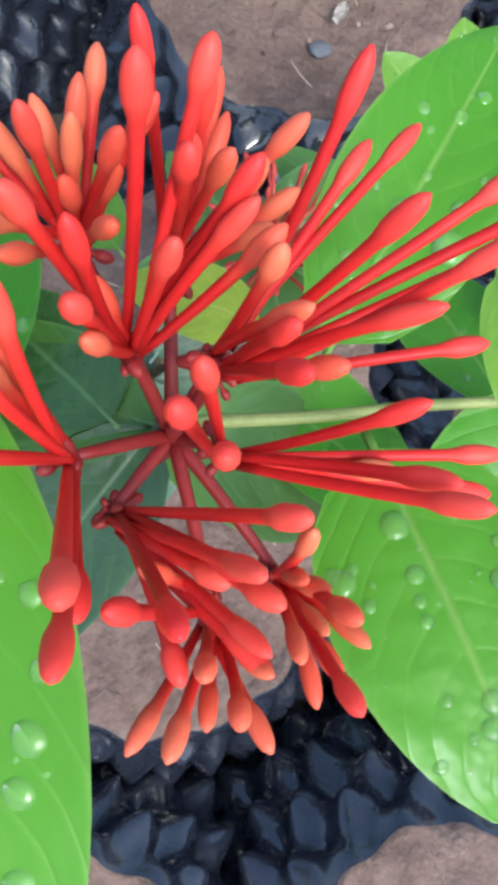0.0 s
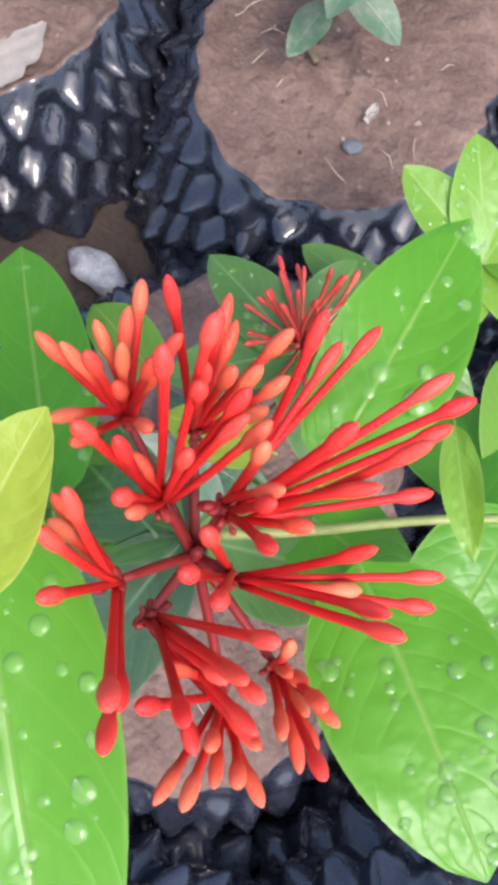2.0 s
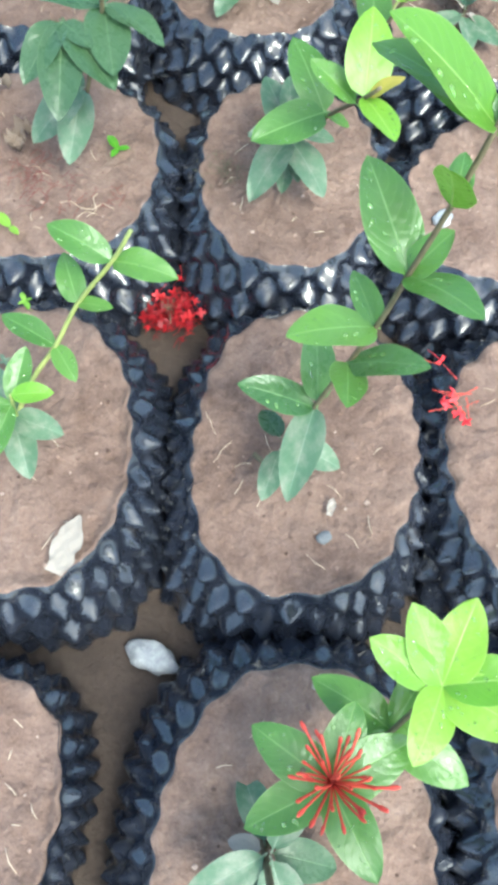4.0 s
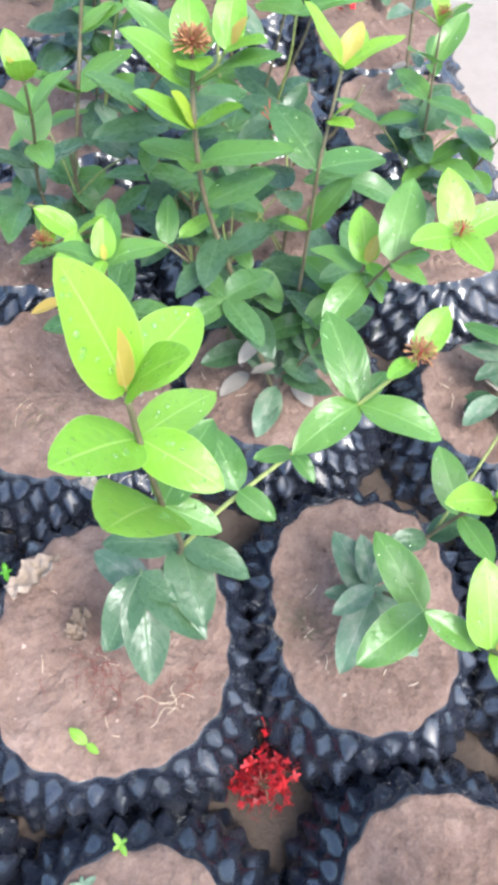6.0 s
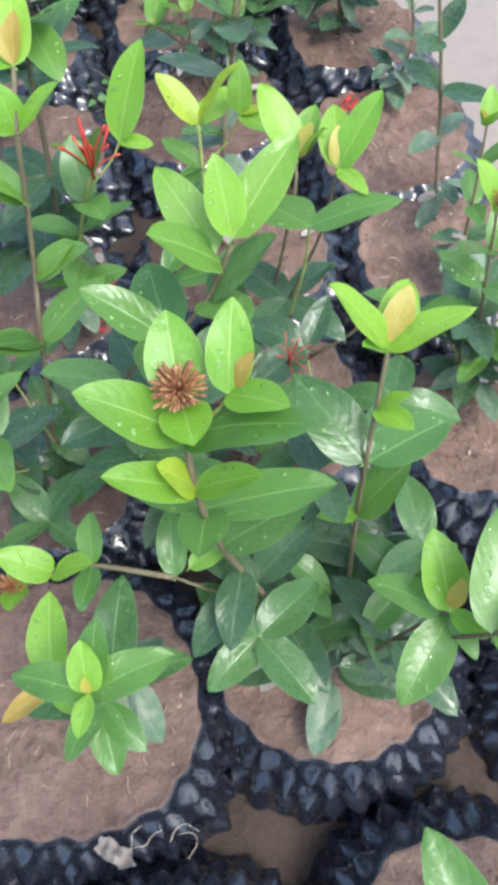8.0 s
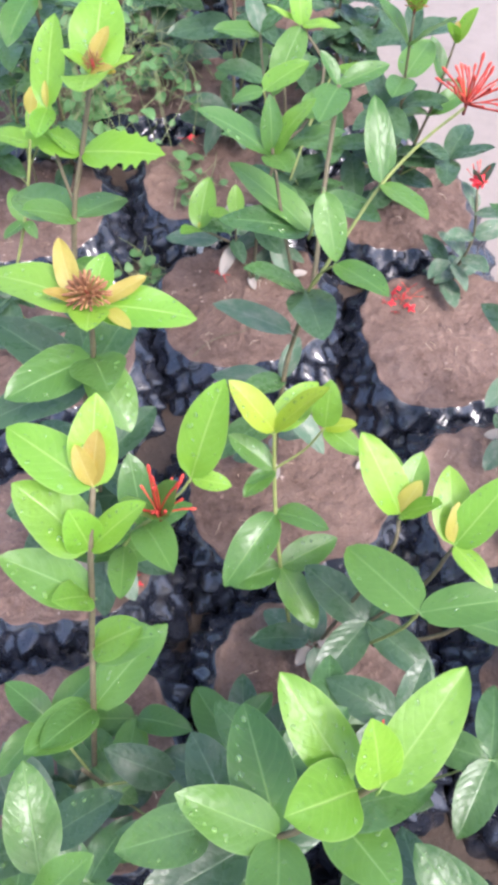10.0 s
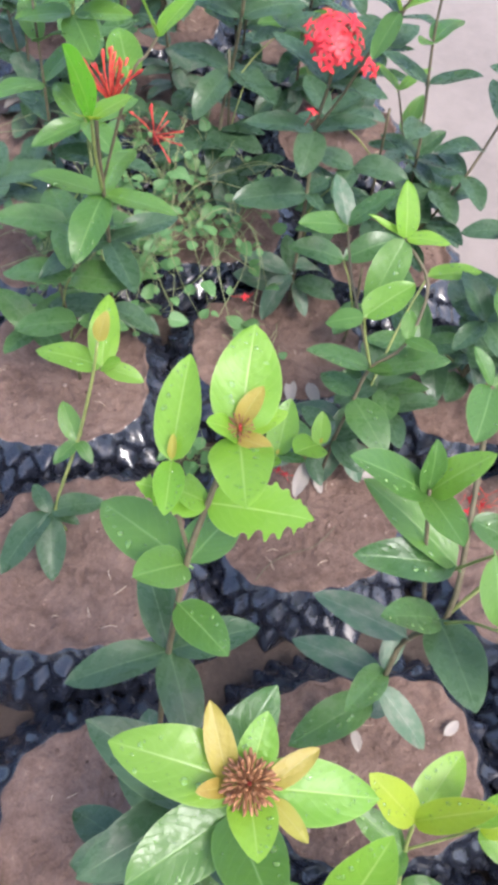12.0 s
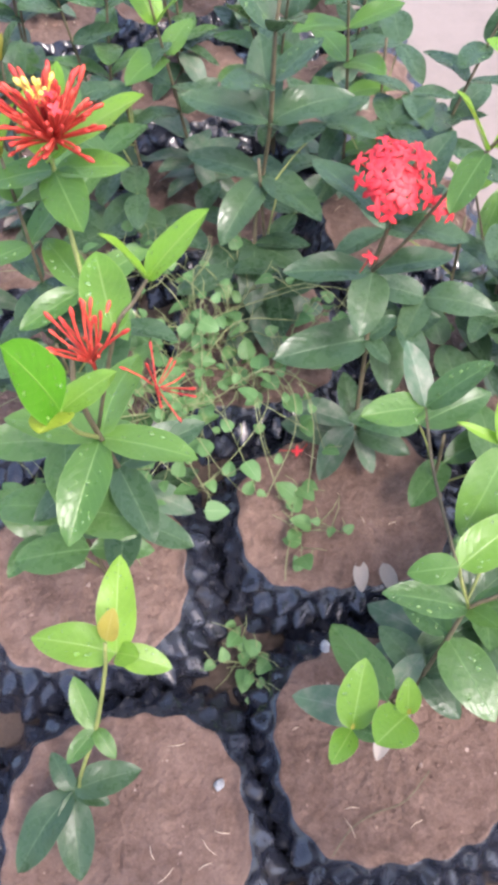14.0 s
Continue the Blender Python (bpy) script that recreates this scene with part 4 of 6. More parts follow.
rosette(p, (-0.005, 0.92, 0.40), [(100, 5, 10), (-80, 0, 9), (20, 5, 10), (190, 10, 9)], "dark")
branch(p, [(-0.02, 0.83, 0.32), (0.03, 0.83, 0.45), (0.056, 0.81, 0.60)], 0.0022)
branch(p, [(0.03, 0.83, 0.45), (0.074, 0.775, 0.64), (0.11, 0.78, 0.66), (0.141, 0.782, 0.675)], 0.002)
rosette(p, (0.056, 0.808, 0.600), [(92, 30, 6.9), (-47, 5, 3.5)], "young")
rosette(p, (0.059, 0.811, 0.580), [(145, 10, 7.2), (-130, -5, 8.4), (-68, 0, 4.1)], "mid")
rosette(p, (0.074, 0.774, 0.640), [(71, 25, 10.2), (14, 10, 4.5), (-38, 0, 4.4)], "mid")
leaf(p, (0.057, 0.81, 0.60), 60, 60, 0.035, "amber", 3, False)
rosette(p, (0.141, 0.782, 0.672), [(100, 40, 7), (20, 20, 6.5), (200, 15, 6), (-70, 10, 6)], "young")
rosette(p, (0.03, 0.83, 0.44), [(-60, 5, 9), (120, 8, 9), (30, 5, 8)], "dark")
brown_head(p, (0.143, 0.781, 0.682), 0.009, 18, 11)

p = ixora(-0.275, 0.85)
branch(p, [(-0.275, 0.85, 0.28), (-0.262, 0.839, 0.42), (-0.254, 0.80, 0.53), (-0.243, 0.775, 0.655)], 0.0028)
branch(p, [(-0.262, 0.835, 0.45), (-0.285, 0.815, 0.51), (-0.299, 0.808, 0.55)], 0.0018, True)
rosette(p, (-0.243, 0.773, 0.655), [(88, 45, 4.2), (-104, 10, 3.2)], "young")
leaf(p, (-0.243, 0.773, 0.655), 90, 65, 0.018, "amber", 3, False)
rosette(p, (-0.243, 0.773, 0.650), [(18, 15, 6.6), (156, 8, 6.2), (78, 30, 5.6)], "mid")
rosette(p, (-0.248, 0.780, 0.585), [(-82, -5, 5.6), (-51, 0, 5.2), (-130, 0, 5)], "mid")
rosette(p, (-0.256, 0.817, 0.500), [(10, 8, 7.7), (-171, 5, 8.2), (78, 20, 9.8), (67, 10, 5.6)], "deep")
rosette(p, (-0.262, 0.839, 0.420), [(-88, -15, 7.1), (-163, 0, 6.1), (-60, -15, 7.8), (-111, -10, 5.3), (40, 0, 6)], "dusty")
rosette(p, (-0.299, 0.808, 0.550), [(84, 30, 8.2), (-37, 0, 4.2)], "young")
leaf(p, (-0.299, 0.808, 0.55), -150, 10, 0.05, "amber", 3, False)

p = ixora(-0.1, 1.16)
low_leaves(p, 6, seed=12)
branch(p, [(-0.1, 1.16, 0.28), (-0.19, 1.09, 0.5), (-0.200, 1.075, 0.630), (-0.150, 1.060, 0.700), (-0.112, 1.070, 0.735), (-0.085, 1.078, 0.790)], 0.0028)
blade(p, (-0.150, 1.060, 0.700), (-0.220, 1.094, 0.745), "mid", 0.45)
blade(p, (-0.150, 1.060, 0.700), (-0.165, 0.985, 0.747), "mid", 0.5)
blade(p, (-0.112, 1.070, 0.735), (-0.081, 1.015, 0.766), "mid", 0.62)
blade(p, (-0.096, 1.078, 0.770), (-0.150, 1.064, 0.825), "spring", 0.6)
blade(p, (-0.150, 1.060, 0.700), (-0.164, 1.158, 0.698), "mid", 0.5)
blade(p, (-0.100, 1.083, 0.775), (-0.139, 1.152, 0.812), "spring", 0.44)
blade(p, (-0.085, 1.074, 0.800), (-0.022, 1.132, 0.842), "spring", 0.42)
blade(p, (-0.085, 1.076, 0.800), (-0.091, 1.108, 0.855), "young", 0.5)
blade(p, (-0.112, 1.070, 0.735), (-0.049, 1.071, 0.799), "deep", 0.4)
blade(p, (-0.205, 1.080, 0.610), (-0.276, 1.068, 0.667), "deep", 0.5)
rosette(p, (-0.16, 1.11, 0.48), [(60, 5, 10), (240, 5, 10), (150, 10, 10), (-30, 0, 9)], "dark")
rosette(p, (-0.175, 1.06, 0.60), [(20, 5, 10), (200, 8, 10), (110, 10, 10)], "dark")
spray(p, (-0.03, 1.13, 0.55), 14, 0.026, 60, (0.3, -0.2, 1), seed=13)
branch(p, [(-0.06, 1.16, 0.42), (-0.04, 1.14, 0.5), (-0.03, 1.13, 0.55)], 0.0018)

p = ixora(-0.06, 1.29)
low_leaves(p, 6, seed=14)
branch(p, [(-0.08, 1.30, 0.28), (-0.095, 1.356, 0.46), (-0.096, 1.40, 0.52), (-0.094, 1.431, 0.57), (-0.092, 1.452, 0.618)], 0.0024, True)
blade(p, (-0.092, 1.452, 0.618), (-0.136, 1.491, 0.667), "gold", 0.45)
blade(p, (-0.092, 1.452, 0.618), (-0.035, 1.503, 0.627), "young", 0.5)
blade(p, (-0.092, 1.452, 0.618), (-0.038, 1.450, 0.695), "gold", 0.3)
blade(p, (-0.040, 1.439, 0.635), (-0.034, 1.461, 0.691), "spring", 0.5)
blade(p, (-0.040, 1.439, 0.635), (-0.007, 1.434, 0.643), "gold", 0.6)
blade(p, (-0.040, 1.439, 0.635), (-0.007, 1.402, 0.632), "spring", 0.55)
branch(p, [(-0.094, 1.431, 0.570), (-0.06, 1.435, 0.6), (-0.040, 1.439, 0.635)], 0.0014, True)
rosette(p, (-0.094, 1.431, 0.570), [(139, 20, 6.2), (-156, 5, 3.5), (-147, -5, 4.5)], "mid")
rosette(p, (-0.096, 1.400, 0.520), [(-23, 8, 6.1), (-132, -5, 9.7)], "mid")
rosette(p, (-0.095, 1.356, 0.460), [(-167, 5, 6.3), (17, 12, 7.4), (-68, -5, 7.9)], "mid")
branch(p, [(-0.06, 1.29, 0.29), (-0.001, 1.298, 0.6), (0.009, 1.319, 0.66)], 0.0022)
branch(p, [(-0.05, 1.28, 0.29), (0.0, 1.27, 0.5), (0.03, 1.265, 0.6), (0.046, 1.274, 0.678)], 0.0022)
branch(p, [(-0.04, 1.27, 0.33), (0.0, 1.235, 0.55), (0.007, 1.225, 0.649)], 0.002, True)
blade(p, (0.046, 1.274, 0.678), (0.053, 1.342, 0.705), "young", 0.5)
blade(p, (0.046, 1.274, 0.678), (0.097, 1.308, 0.739), "young", 0.42)
blade(p, (0.046, 1.274, 0.678), (0.068, 1.229, 0.679), "young", 0.4)
blade(p, (0.009, 1.319, 0.660), (0.003, 1.420, 0.630), "young", 0.42)
blade(p, (0.009, 1.319, 0.660), (-0.022, 1.385, 0.711), "young", 0.45)
blade(p, (0.009, 1.319, 0.660), (0.039, 1.369, 0.687), "spring", 0.5)
blade(p, (0.009, 1.319, 0.660), (0.038, 1.305, 0.705), "young", 0.45)
blade(p, (0.007, 1.225, 0.649), (-0.040, 1.310, 0.612), "mid", 0.5)
blade(p, (0.007, 1.225, 0.649), (0.102, 1.216, 0.678), "mid", 0.38)
leaf(p, (0.046, 1.276, 0.68), 80, 55, 0.04, "amber", 2, False)
leaf(p, (0.009, 1.32, 0.66), 40, 55, 0.04, "amber", 2, False)
rosette(p, (-0.01, 1.27, 0.48), [(40, 5, 9), (220, 0, 9), (130, 10, 9), (-50, 5, 9)], "dark")
branch(p, [(0.02, 1.28, 0.33), (0.09, 1.26, 0.42), (0.132, 1.273, 0.5)], 0.0028)

p = ixora(0.25, 1.2, "bud")
low_leaves(p, 7, seed=15)
shoot(p, [(0.25, 1.2, 0.28), (0.23, 1.21, 0.45), (0.217, 1.229, 0.63)], az=45, size=0.082, gap=0.055, bare=0.2, top="bud")
brown_head(p, (0.216, 1.229, 0.645), 0.011, 24, 16)
shoot(p, [(0.25, 1.2, 0.3), (0.32, 1.18, 0.42), (0.36, 1.19, 0.52)], az=0, size=0.075, gap=0.055, bare=0.3)

# left side
p = ixora(-0.36, 1.14)
low_leaves(p, 8, seed=17)
shoot(p, [(-0.365, 1.14, 0.28), (-0.379, 1.119, 0.439), (-0.35, 1.05, 0.60), (-0.338, 1.012, 0.70)], az=20, size=0.085, gap=0.06, bare=0.2)
branch(p, [(-0.355, 1.15, 0.29), (-0.309, 1.204, 0.545), (-0.297, 1.243, 0.612), (-0.281, 1.263, 0.698), (-0.269, 1.277, 0.768), (-0.257, 1.305, 0.818)], 0.003)
blade(p, (-0.257, 1.305, 0.818), (-0.244, 1.357, 0.865), "young", 0.52)
blade(p, (-0.257, 1.305, 0.818), (-0.318, 1.355, 0.835), "young", 0.5)
blade(p, (-0.269, 1.277, 0.768), (-0.317, 1.319, 0.815), "spring", 0.62)
blade(p, (-0.269, 1.277, 0.768), (-0.276, 1.290, 0.815), "young", 0.65)
blade(p, (-0.269, 1.277, 0.768), (-0.220, 1.294, 0.805), "young", 0.46)
blade(p, (-0.281, 1.263, 0.698), (-0.344, 1.283, 0.760), "mid", 0.48)
blade(p, (-0.281, 1.263, 0.698), (-0.305, 1.248, 0.739), "spring", 0.62)
blade(p, (-0.297, 1.243, 0.612), (-0.244, 1.247, 0.650), "spring", 0.6)
blade(p, (-0.297, 1.243, 0.612), (-0.229, 1.234, 0.654), "mid", 0.5)
blade(p, (-0.309, 1.204, 0.545), (-0.229, 1.271, 0.568), "mid", 0.42)
blade(p, (-0.309, 1.204, 0.545), (-0.362, 1.158, 0.602), "mid", 0.48)
blade(p, (-0.309, 1.204, 0.545), (-0.348, 1.162, 0.601), "mid", 0.45)
leaf(p, (-0.257, 1.305, 0.82), 70, 50, 0.045, "amber", 3, False)
leaf(p, (-0.257, 1.305, 0.82), 110, 55, 0.036, "amber", 3, False)

p = ixora(-0.315, 1.45, "red")
low_leaves(p, 7, seed=18)
shoot(p, [(-0.315, 1.45, 0.28), (-0.27, 1.40, 0.5), (-0.222, 1.356, 0.65)], az=10, size=0.082, gap=0.065, bare=0.3, top="red", tone="mid", woody=False)
spray(p, (-0.221, 1.354, 0.650), 13, 0.052, 42, (0.2, 0.15, 1), seed=19)
branch(p, [(-0.235, 1.37, 0.61), (-0.2, 1.38, 0.64), (-0.186, 1.386, 0.66)], 0.0014, True)
rosette(p, (-0.186, 1.386, 0.660), [(52, 55, 10.4), (-23, 5, 4)], "young")
branch(p, [(-0.325, 1.46, 0.29), (-0.29, 1.48, 0.6), (-0.279, 1.486, 0.70), (-0.262, 1.47, 0.76), (-0.253, 1.481, 0.825)], 0.003)
blade(p, (-0.253, 1.481, 0.820), (-0.342, 1.519, 0.833), "spring", 0.48)
blade(p, (-0.253, 1.481, 0.820), (-0.164, 1.462, 0.808), "young", 0.46)
blade(p, (-0.253, 1.481, 0.820), (-0.234, 1.524, 0.836), "young", 0.55)
blade(p, (-0.253, 1.481, 0.820), (-0.253, 1.435, 0.842), "young", 0.65)
blade(p, (-0.266, 1.486, 0.826), (-0.274, 1.533, 0.850), "amber", 0.38)
blade(p, (-0.240, 1.479, 0.824), (-0.202, 1.497, 0.830), "amber", 0.40)
blade(p, (-0.238, 1.470, 0.824), (-0.219, 1.442, 0.829), "amber", 0.4)
blade(p, (-0.266, 1.481, 0.828), (-0.288, 1.479, 0.846), "amber", 0.45)
blade(p, (-0.262, 1.470, 0.760), (-0.341, 1.433, 0.761), "mid", 0.56)
blade(p, (-0.262, 1.470, 0.760), (-0.243, 1.400, 0.804), "mid", 0.58)
blade(p, (-0.262, 1.470, 0.760), (-0.234, 1.403, 0.732), "mid", 0.55)
blade(p, (-0.279, 1.486, 0.700), (-0.368, 1.552, 0.735), "dark", 0.42)
blade(p, (-0.279, 1.486, 0.700), (-0.213, 1.561, 0.733), "deep", 0.45)
blade(p, (-0.279, 1.486, 0.700), (-0.381, 1.442, 0.707), "dark", 0.42)
rosette(p, (-0.295, 1.475, 0.55), [(45, 0, 10), (225, -5, 9), (135, 5, 9), (-45, 0, 9)], "dark")
brown_head(p, (-0.253, 1.481, 0.834), 0.017, 44, 20)

p = ixora(-0.33, 1.57, "bud")
low_leaves(p, 5, seed=21)
branch(p, [(-0.33, 1.57, 0.28), (-0.31, 1.61, 0.55), (-0.281, 1.667, 0.733), (-0.258, 1.698, 0.805), (-0.234, 1.722, 0.875)], 0.0032)
branch(p, [(-0.275, 1.675, 0.75), (-0.284, 1.70, 0.80), (-0.285, 1.722, 0.84)], 0.0018)
blade(p, (-0.232, 1.722, 0.872), (-0.213, 1.793, 0.916), "young", 0.62, 2)
blade(p, (-0.285, 1.722, 0.840), (-0.265, 1.782, 0.899), "young", 0.42, 0)
blade(p, (-0.232, 1.722, 0.872), (-0.240, 1.644, 0.910), "young", 0.54, 2)
blade(p, (-0.232, 1.722, 0.872), (-0.193, 1.736, 0.879), "young", 0.48)
blade(p, (-0.232, 1.722, 0.872), (-0.258, 1.718, 0.902), "young", 0.6)
blade(p, (-0.258, 1.700, 0.803), (-0.174, 1.671, 0.812), "young", 0.62, "bitten")
blade(p, (-0.258, 1.700, 0.803), (-0.315, 1.711, 0.828), "young", 0.62, "bitten")
blade(p, (-0.258, 1.700, 0.803), (-0.288, 1.706, 0.826), "young", 0.65)
blade(p, (-0.278, 1.672, 0.742), (-0.353, 1.754, 0.710), "mid", 0.46)
blade(p, (-0.278, 1.672, 0.742), (-0.324, 1.650, 0.779), "mid", 0.62)
blade(p, (-0.288, 1.650, 0.700), (-0.249, 1.595, 0.714), "mid", 0.55)
blade(p, (-0.278, 1.672, 0.742), (-0.225, 1.733, 0.708), "mid", 0.5)
leaf(p, (-0.285, 1.722, 0.840), -100, 10, 0.05, "young", 0, True)
leaf(p, (-0.285, 1.722, 0.842), 75, 62, 0.024, "amber", 3, False, 0, 0.7)
brown_head(p, (-0.232, 1.722, 0.882), 0.009, 22, 22)
leaf(p, (-0.234, 1.725, 0.88), 40, 45, 0.038, "amber", 3, False)
leaf(p, (-0.234, 1.715, 0.88), -40, 25, 0.032, "amber", 2, False)
rosette(p, (-0.30, 1.63, 0.62), [(10, 0, 9), (190, 0, 10), (100, 10, 9), (-80, 0, 9)], "dark")

# middle, further on
p = ixora(-0.065, 1.585, "red")
low_leaves(p, 4, seed=23, size=0.06)
branch(p, [(-0.065, 1.585, 0.28), (-0.054, 1.608, 0.461), (-0.038, 1.635, 0.528), (-0.02, 1.63, 0.64), (0.0, 1.70, 0.711), (0.035, 1.814, 0.77)], 0.0034)
branch(p, [(-0.03, 1.632, 0.58), (-0.05, 1.67, 0.70), (-0.06, 1.703, 0.782)], 0.0022)
branch(p, [(-0.02, 1.63, 0.64), (0.02, 1.65, 0.70), (0.057, 1.671, 0.748), (0.10, 1.685, 0.79), (0.139, 1.692, 0.82)], 0.002, True)
branch(p, [(-0.031, 1.626, 0.62), (-0.02, 1.61, 0.68), (-0.007, 1.587, 0.721)], 0.0016, True)
branch(p, [(-0.023, 1.658, 0.69), (-0.018, 1.65, 0.73), (-0.015, 1.640, 0.774)], 0.0016, True)
blade(p, (-0.060, 1.703, 0.775), (-0.136, 1.721, 0.825), "mid", 0.42)
blade(p, (-0.060, 1.703, 0.775), (-0.017, 1.704, 0.837), "spring", 0.42)
blade(p, (-0.060, 1.703, 0.775), (-0.053, 1.639, 0.803), "mid", 0.46)
blade(p, (-0.060, 1.703, 0.775), (-0.060, 1.727, 0.830), "mid", 0.4)
blade(p, (0.057, 1.671, 0.748), (0.057, 1.744, 0.805), "mid", 0.36)
blade(p, (0.057, 1.671, 0.748), (0.090, 1.602, 0.758), "mid", 0.4)
blade(p, (-0.023, 1.658, 0.702), (-0.123, 1.672, 0.719), "deep", 0.4)
blade(p, (-0.015, 1.640, 0.774), (-0.007, 1.592, 0.719), "mid", 0.46)
blade(p, (-0.007, 1.587, 0.721), (0.029, 1.515, 0.747), "mid", 0.4)
blade(p, (-0.023, 1.658, 0.702), (-0.102, 1.743, 0.735), "mid", 0.36)
blade(p, (-0.031, 1.626, 0.641), (-0.103, 1.621, 0.694), "deep", 0.42)
blade(p, (-0.031, 1.626, 0.641), (-0.028, 1.531, 0.667), "dark", 0.55)
blade(p, (-0.040, 1.635, 0.548), (-0.135, 1.693, 0.555), "dusty", 0.36)
blade(p, (-0.052, 1.620, 0.470), (-0.115, 1.570, 0.515), "deep", 0.38)
blade(p, (-0.052, 1.615, 0.455), (-0.145, 1.683, 0.410), "dusty", 0.34)
blade(p, (-0.054, 1.606, 0.440), (-0.004, 1.534, 0.400), "dusty", 0.36)
blade(p, (-0.056, 1.600, 0.410), (-0.165, 1.562, 0.375), "deep", 0.4)
blade(p, (-0.052, 1.620, 0.470), (-0.020, 1.672, 0.490), "dusty", 0.4)
rosette(p, (0.0, 1.70, 0.711), [(-35, 0, 7)], "deep")
rosette(p, (0.035, 1.814, 0.770), [(121, 40, 4.2), (10, 15, 6.1), (-119, 5, 6.8)], "mid")
spray(p, (0.139, 1.692, 0.823), 30, 0.044, 62, (0.15, -0.1, 1), seed=24)

p = ixora(0.0, 2.02)
low_leaves(p, 8, seed=25, size=0.085)
branch(p, [(-0.045, 1.965, 0.28), (-0.075, 1.955, 0.38), (-0.105, 1.935, 0.43), (-0.136, 1.920, 0.466)], 0.002)
branch(p, [(-0.075, 1.955, 0.38), (-0.077, 1.935, 0.43), (-0.077, 1.924, 0.48)], 0.0015)
blade(p, (-0.136, 1.920, 0.466), (-0.112, 1.981, 0.512), "spring", 0.52)
blade(p, (-0.136, 1.920, 0.466), (-0.165, 1.888, 0.492), "spring", 0.55)
blade(p, (-0.136, 1.920, 0.466), (-0.098, 1.905, 0.47), "deep", 0.45)
blade(p, (-0.077, 1.924, 0.480), (-0.073, 1.955, 0.515), "spring", 0.55)
blade(p, (-0.077, 1.924, 0.480), (-0.120, 1.898, 0.510), "spring", 0.8)
blade(p, (-0.105, 1.938, 0.420), (-0.19, 1.973, 0.402), "dusty", 0.45)
blade(p, (-0.085, 1.950, 0.420), (-0.124, 2.055, 0.375), "deep", 0.42)
blade(p, (-0.072, 1.965, 0.400), (-0.033, 1.995, 0.417), "dusty", 0.55)
blade(p, (-0.080, 1.945, 0.410), (-0.068, 1.900, 0.40), "dark", 0.5)
blade(p, (-0.08, 1.94, 0.40), (-0.107, 1.893, 0.385), "dead", 0.4)
leaf(p, (-0.136, 1.920, 0.470), 60, 60, 0.008, "amber", 2, False)
leaf(p, (-0.077, 1.924, 0.484), 60, 60, 0.008, "amber", 2, False)
branch(p, [(-0.045, 1.965, 0.28), (-0.035, 1.975, 0.40), (-0.015, 1.995, 0.477), (0.003, 2.012, 0.527), (0.045, 2.02, 0.565), (0.08, 2.08, 0.61), (0.052, 2.133, 0.647)], 0.0026)
branch(p, [(0.003, 2.012, 0.527), (0.0, 2.15, 0.55), (0.003, 2.227, 0.581)], 0.002)
branch(p, [(0.003, 2.012, 0.527), (-0.012, 2.024, 0.58), (-0.020, 2.030, 0.617)], 0.0016, True)
blade(p, (-0.015, 1.995, 0.477), (0.012, 1.905, 0.47), "deep", 0.58)
blade(p, (-0.012, 1.998, 0.48), (-0.048, 2.058, 0.455), "deep", 0.5)
blade(p, (0.003, 2.012, 0.527), (-0.085, 2.038, 0.545), "deep", 0.42)
blade(p, (0.003, 2.012, 0.527), (0.098, 1.985, 0.57), "deep", 0.42)
blade(p, (0.003, 2.012, 0.527), (0.018, 1.98, 0.56), "mid", 0.5)
blade(p, (-0.020, 2.030, 0.617), (-0.067, 2.036, 0.60), "mid", 0.6)
blade(p, (-0.020, 2.030, 0.617), (0.053, 2.066, 0.632), "spring", 0.52)
blade(p, (0.045, 2.02, 0.575), (0.069, 1.975, 0.60), "mid", 0.42)
blade(p, (0.045, 2.02, 0.575), (0.058, 2.062, 0.585), "mid", 0.5)
blade(p, (0.052, 2.133, 0.647), (0.050, 2.176, 0.707), "young", 0.46)
blade(p, (0.052, 2.133, 0.647), (0.109, 2.117, 0.650), "young", 0.5)
blade(p, (0.111, 2.146, 0.554), (0.195, 2.150, 0.553), "young", 0.42)
blade(p, (0.052, 2.133, 0.647), (0.002, 2.157, 0.668), "young", 0.2)
blade(p, (0.052, 2.133, 0.647), (0.002, 2.073, 0.576), "mid", 0.45)
blade(p, (0.003, 2.227, 0.581), (-0.005, 2.297, 0.615), "dusty", 0.42)
blade(p, (0.003, 2.227, 0.581), (0.075, 2.244, 0.629), "deep", 0.42)
blade(p, (0.003, 2.227, 0.581), (-0.076, 2.222, 0.582), "deep", 0.42)
blade(p, (0.003, 2.227, 0.581), (-0.074, 2.216, 0.600), "mid", 0.5)
branch(p, [(0.02, 2.03, 0.42), (0.07, 2.10, 0.5), (0.111, 2.146, 0.554)], 0.0018, True)
rosette(p, (-0.035, 1.975, 0.40), [(20, 5, 6), (120, 8, 7), (-60, -5, 6)], "dark")

p = ixora(-0.035, 2.34, "red")
low_leaves(p, 8, seed=26, size=0.09)
branch(p, [(-0.035, 2.34, 0.28), (-0.021, 2.386, 0.5), (-0.017, 2.414, 0.6), (-0.006, 2.412, 0.68), (-0.012, 2.405, 0.72)], 0.003)
rosette(p, (-0.006, 2.412, 0.680), [(129, 15, 11.3), (-33, 8, 8.7), (41, 30, 11.7)], "dark")
rosette(p, (-0.017, 2.414, 0.600), [(177, 10, 10.6), (-3, 10, 9.4), (-111, -10, 8.4)], "dark")
rosette(p, (-0.021, 2.386, 0.500), [(-174, 5, 12), (-62, 0, 4.5), (27, 15, 4.8)], "dark")
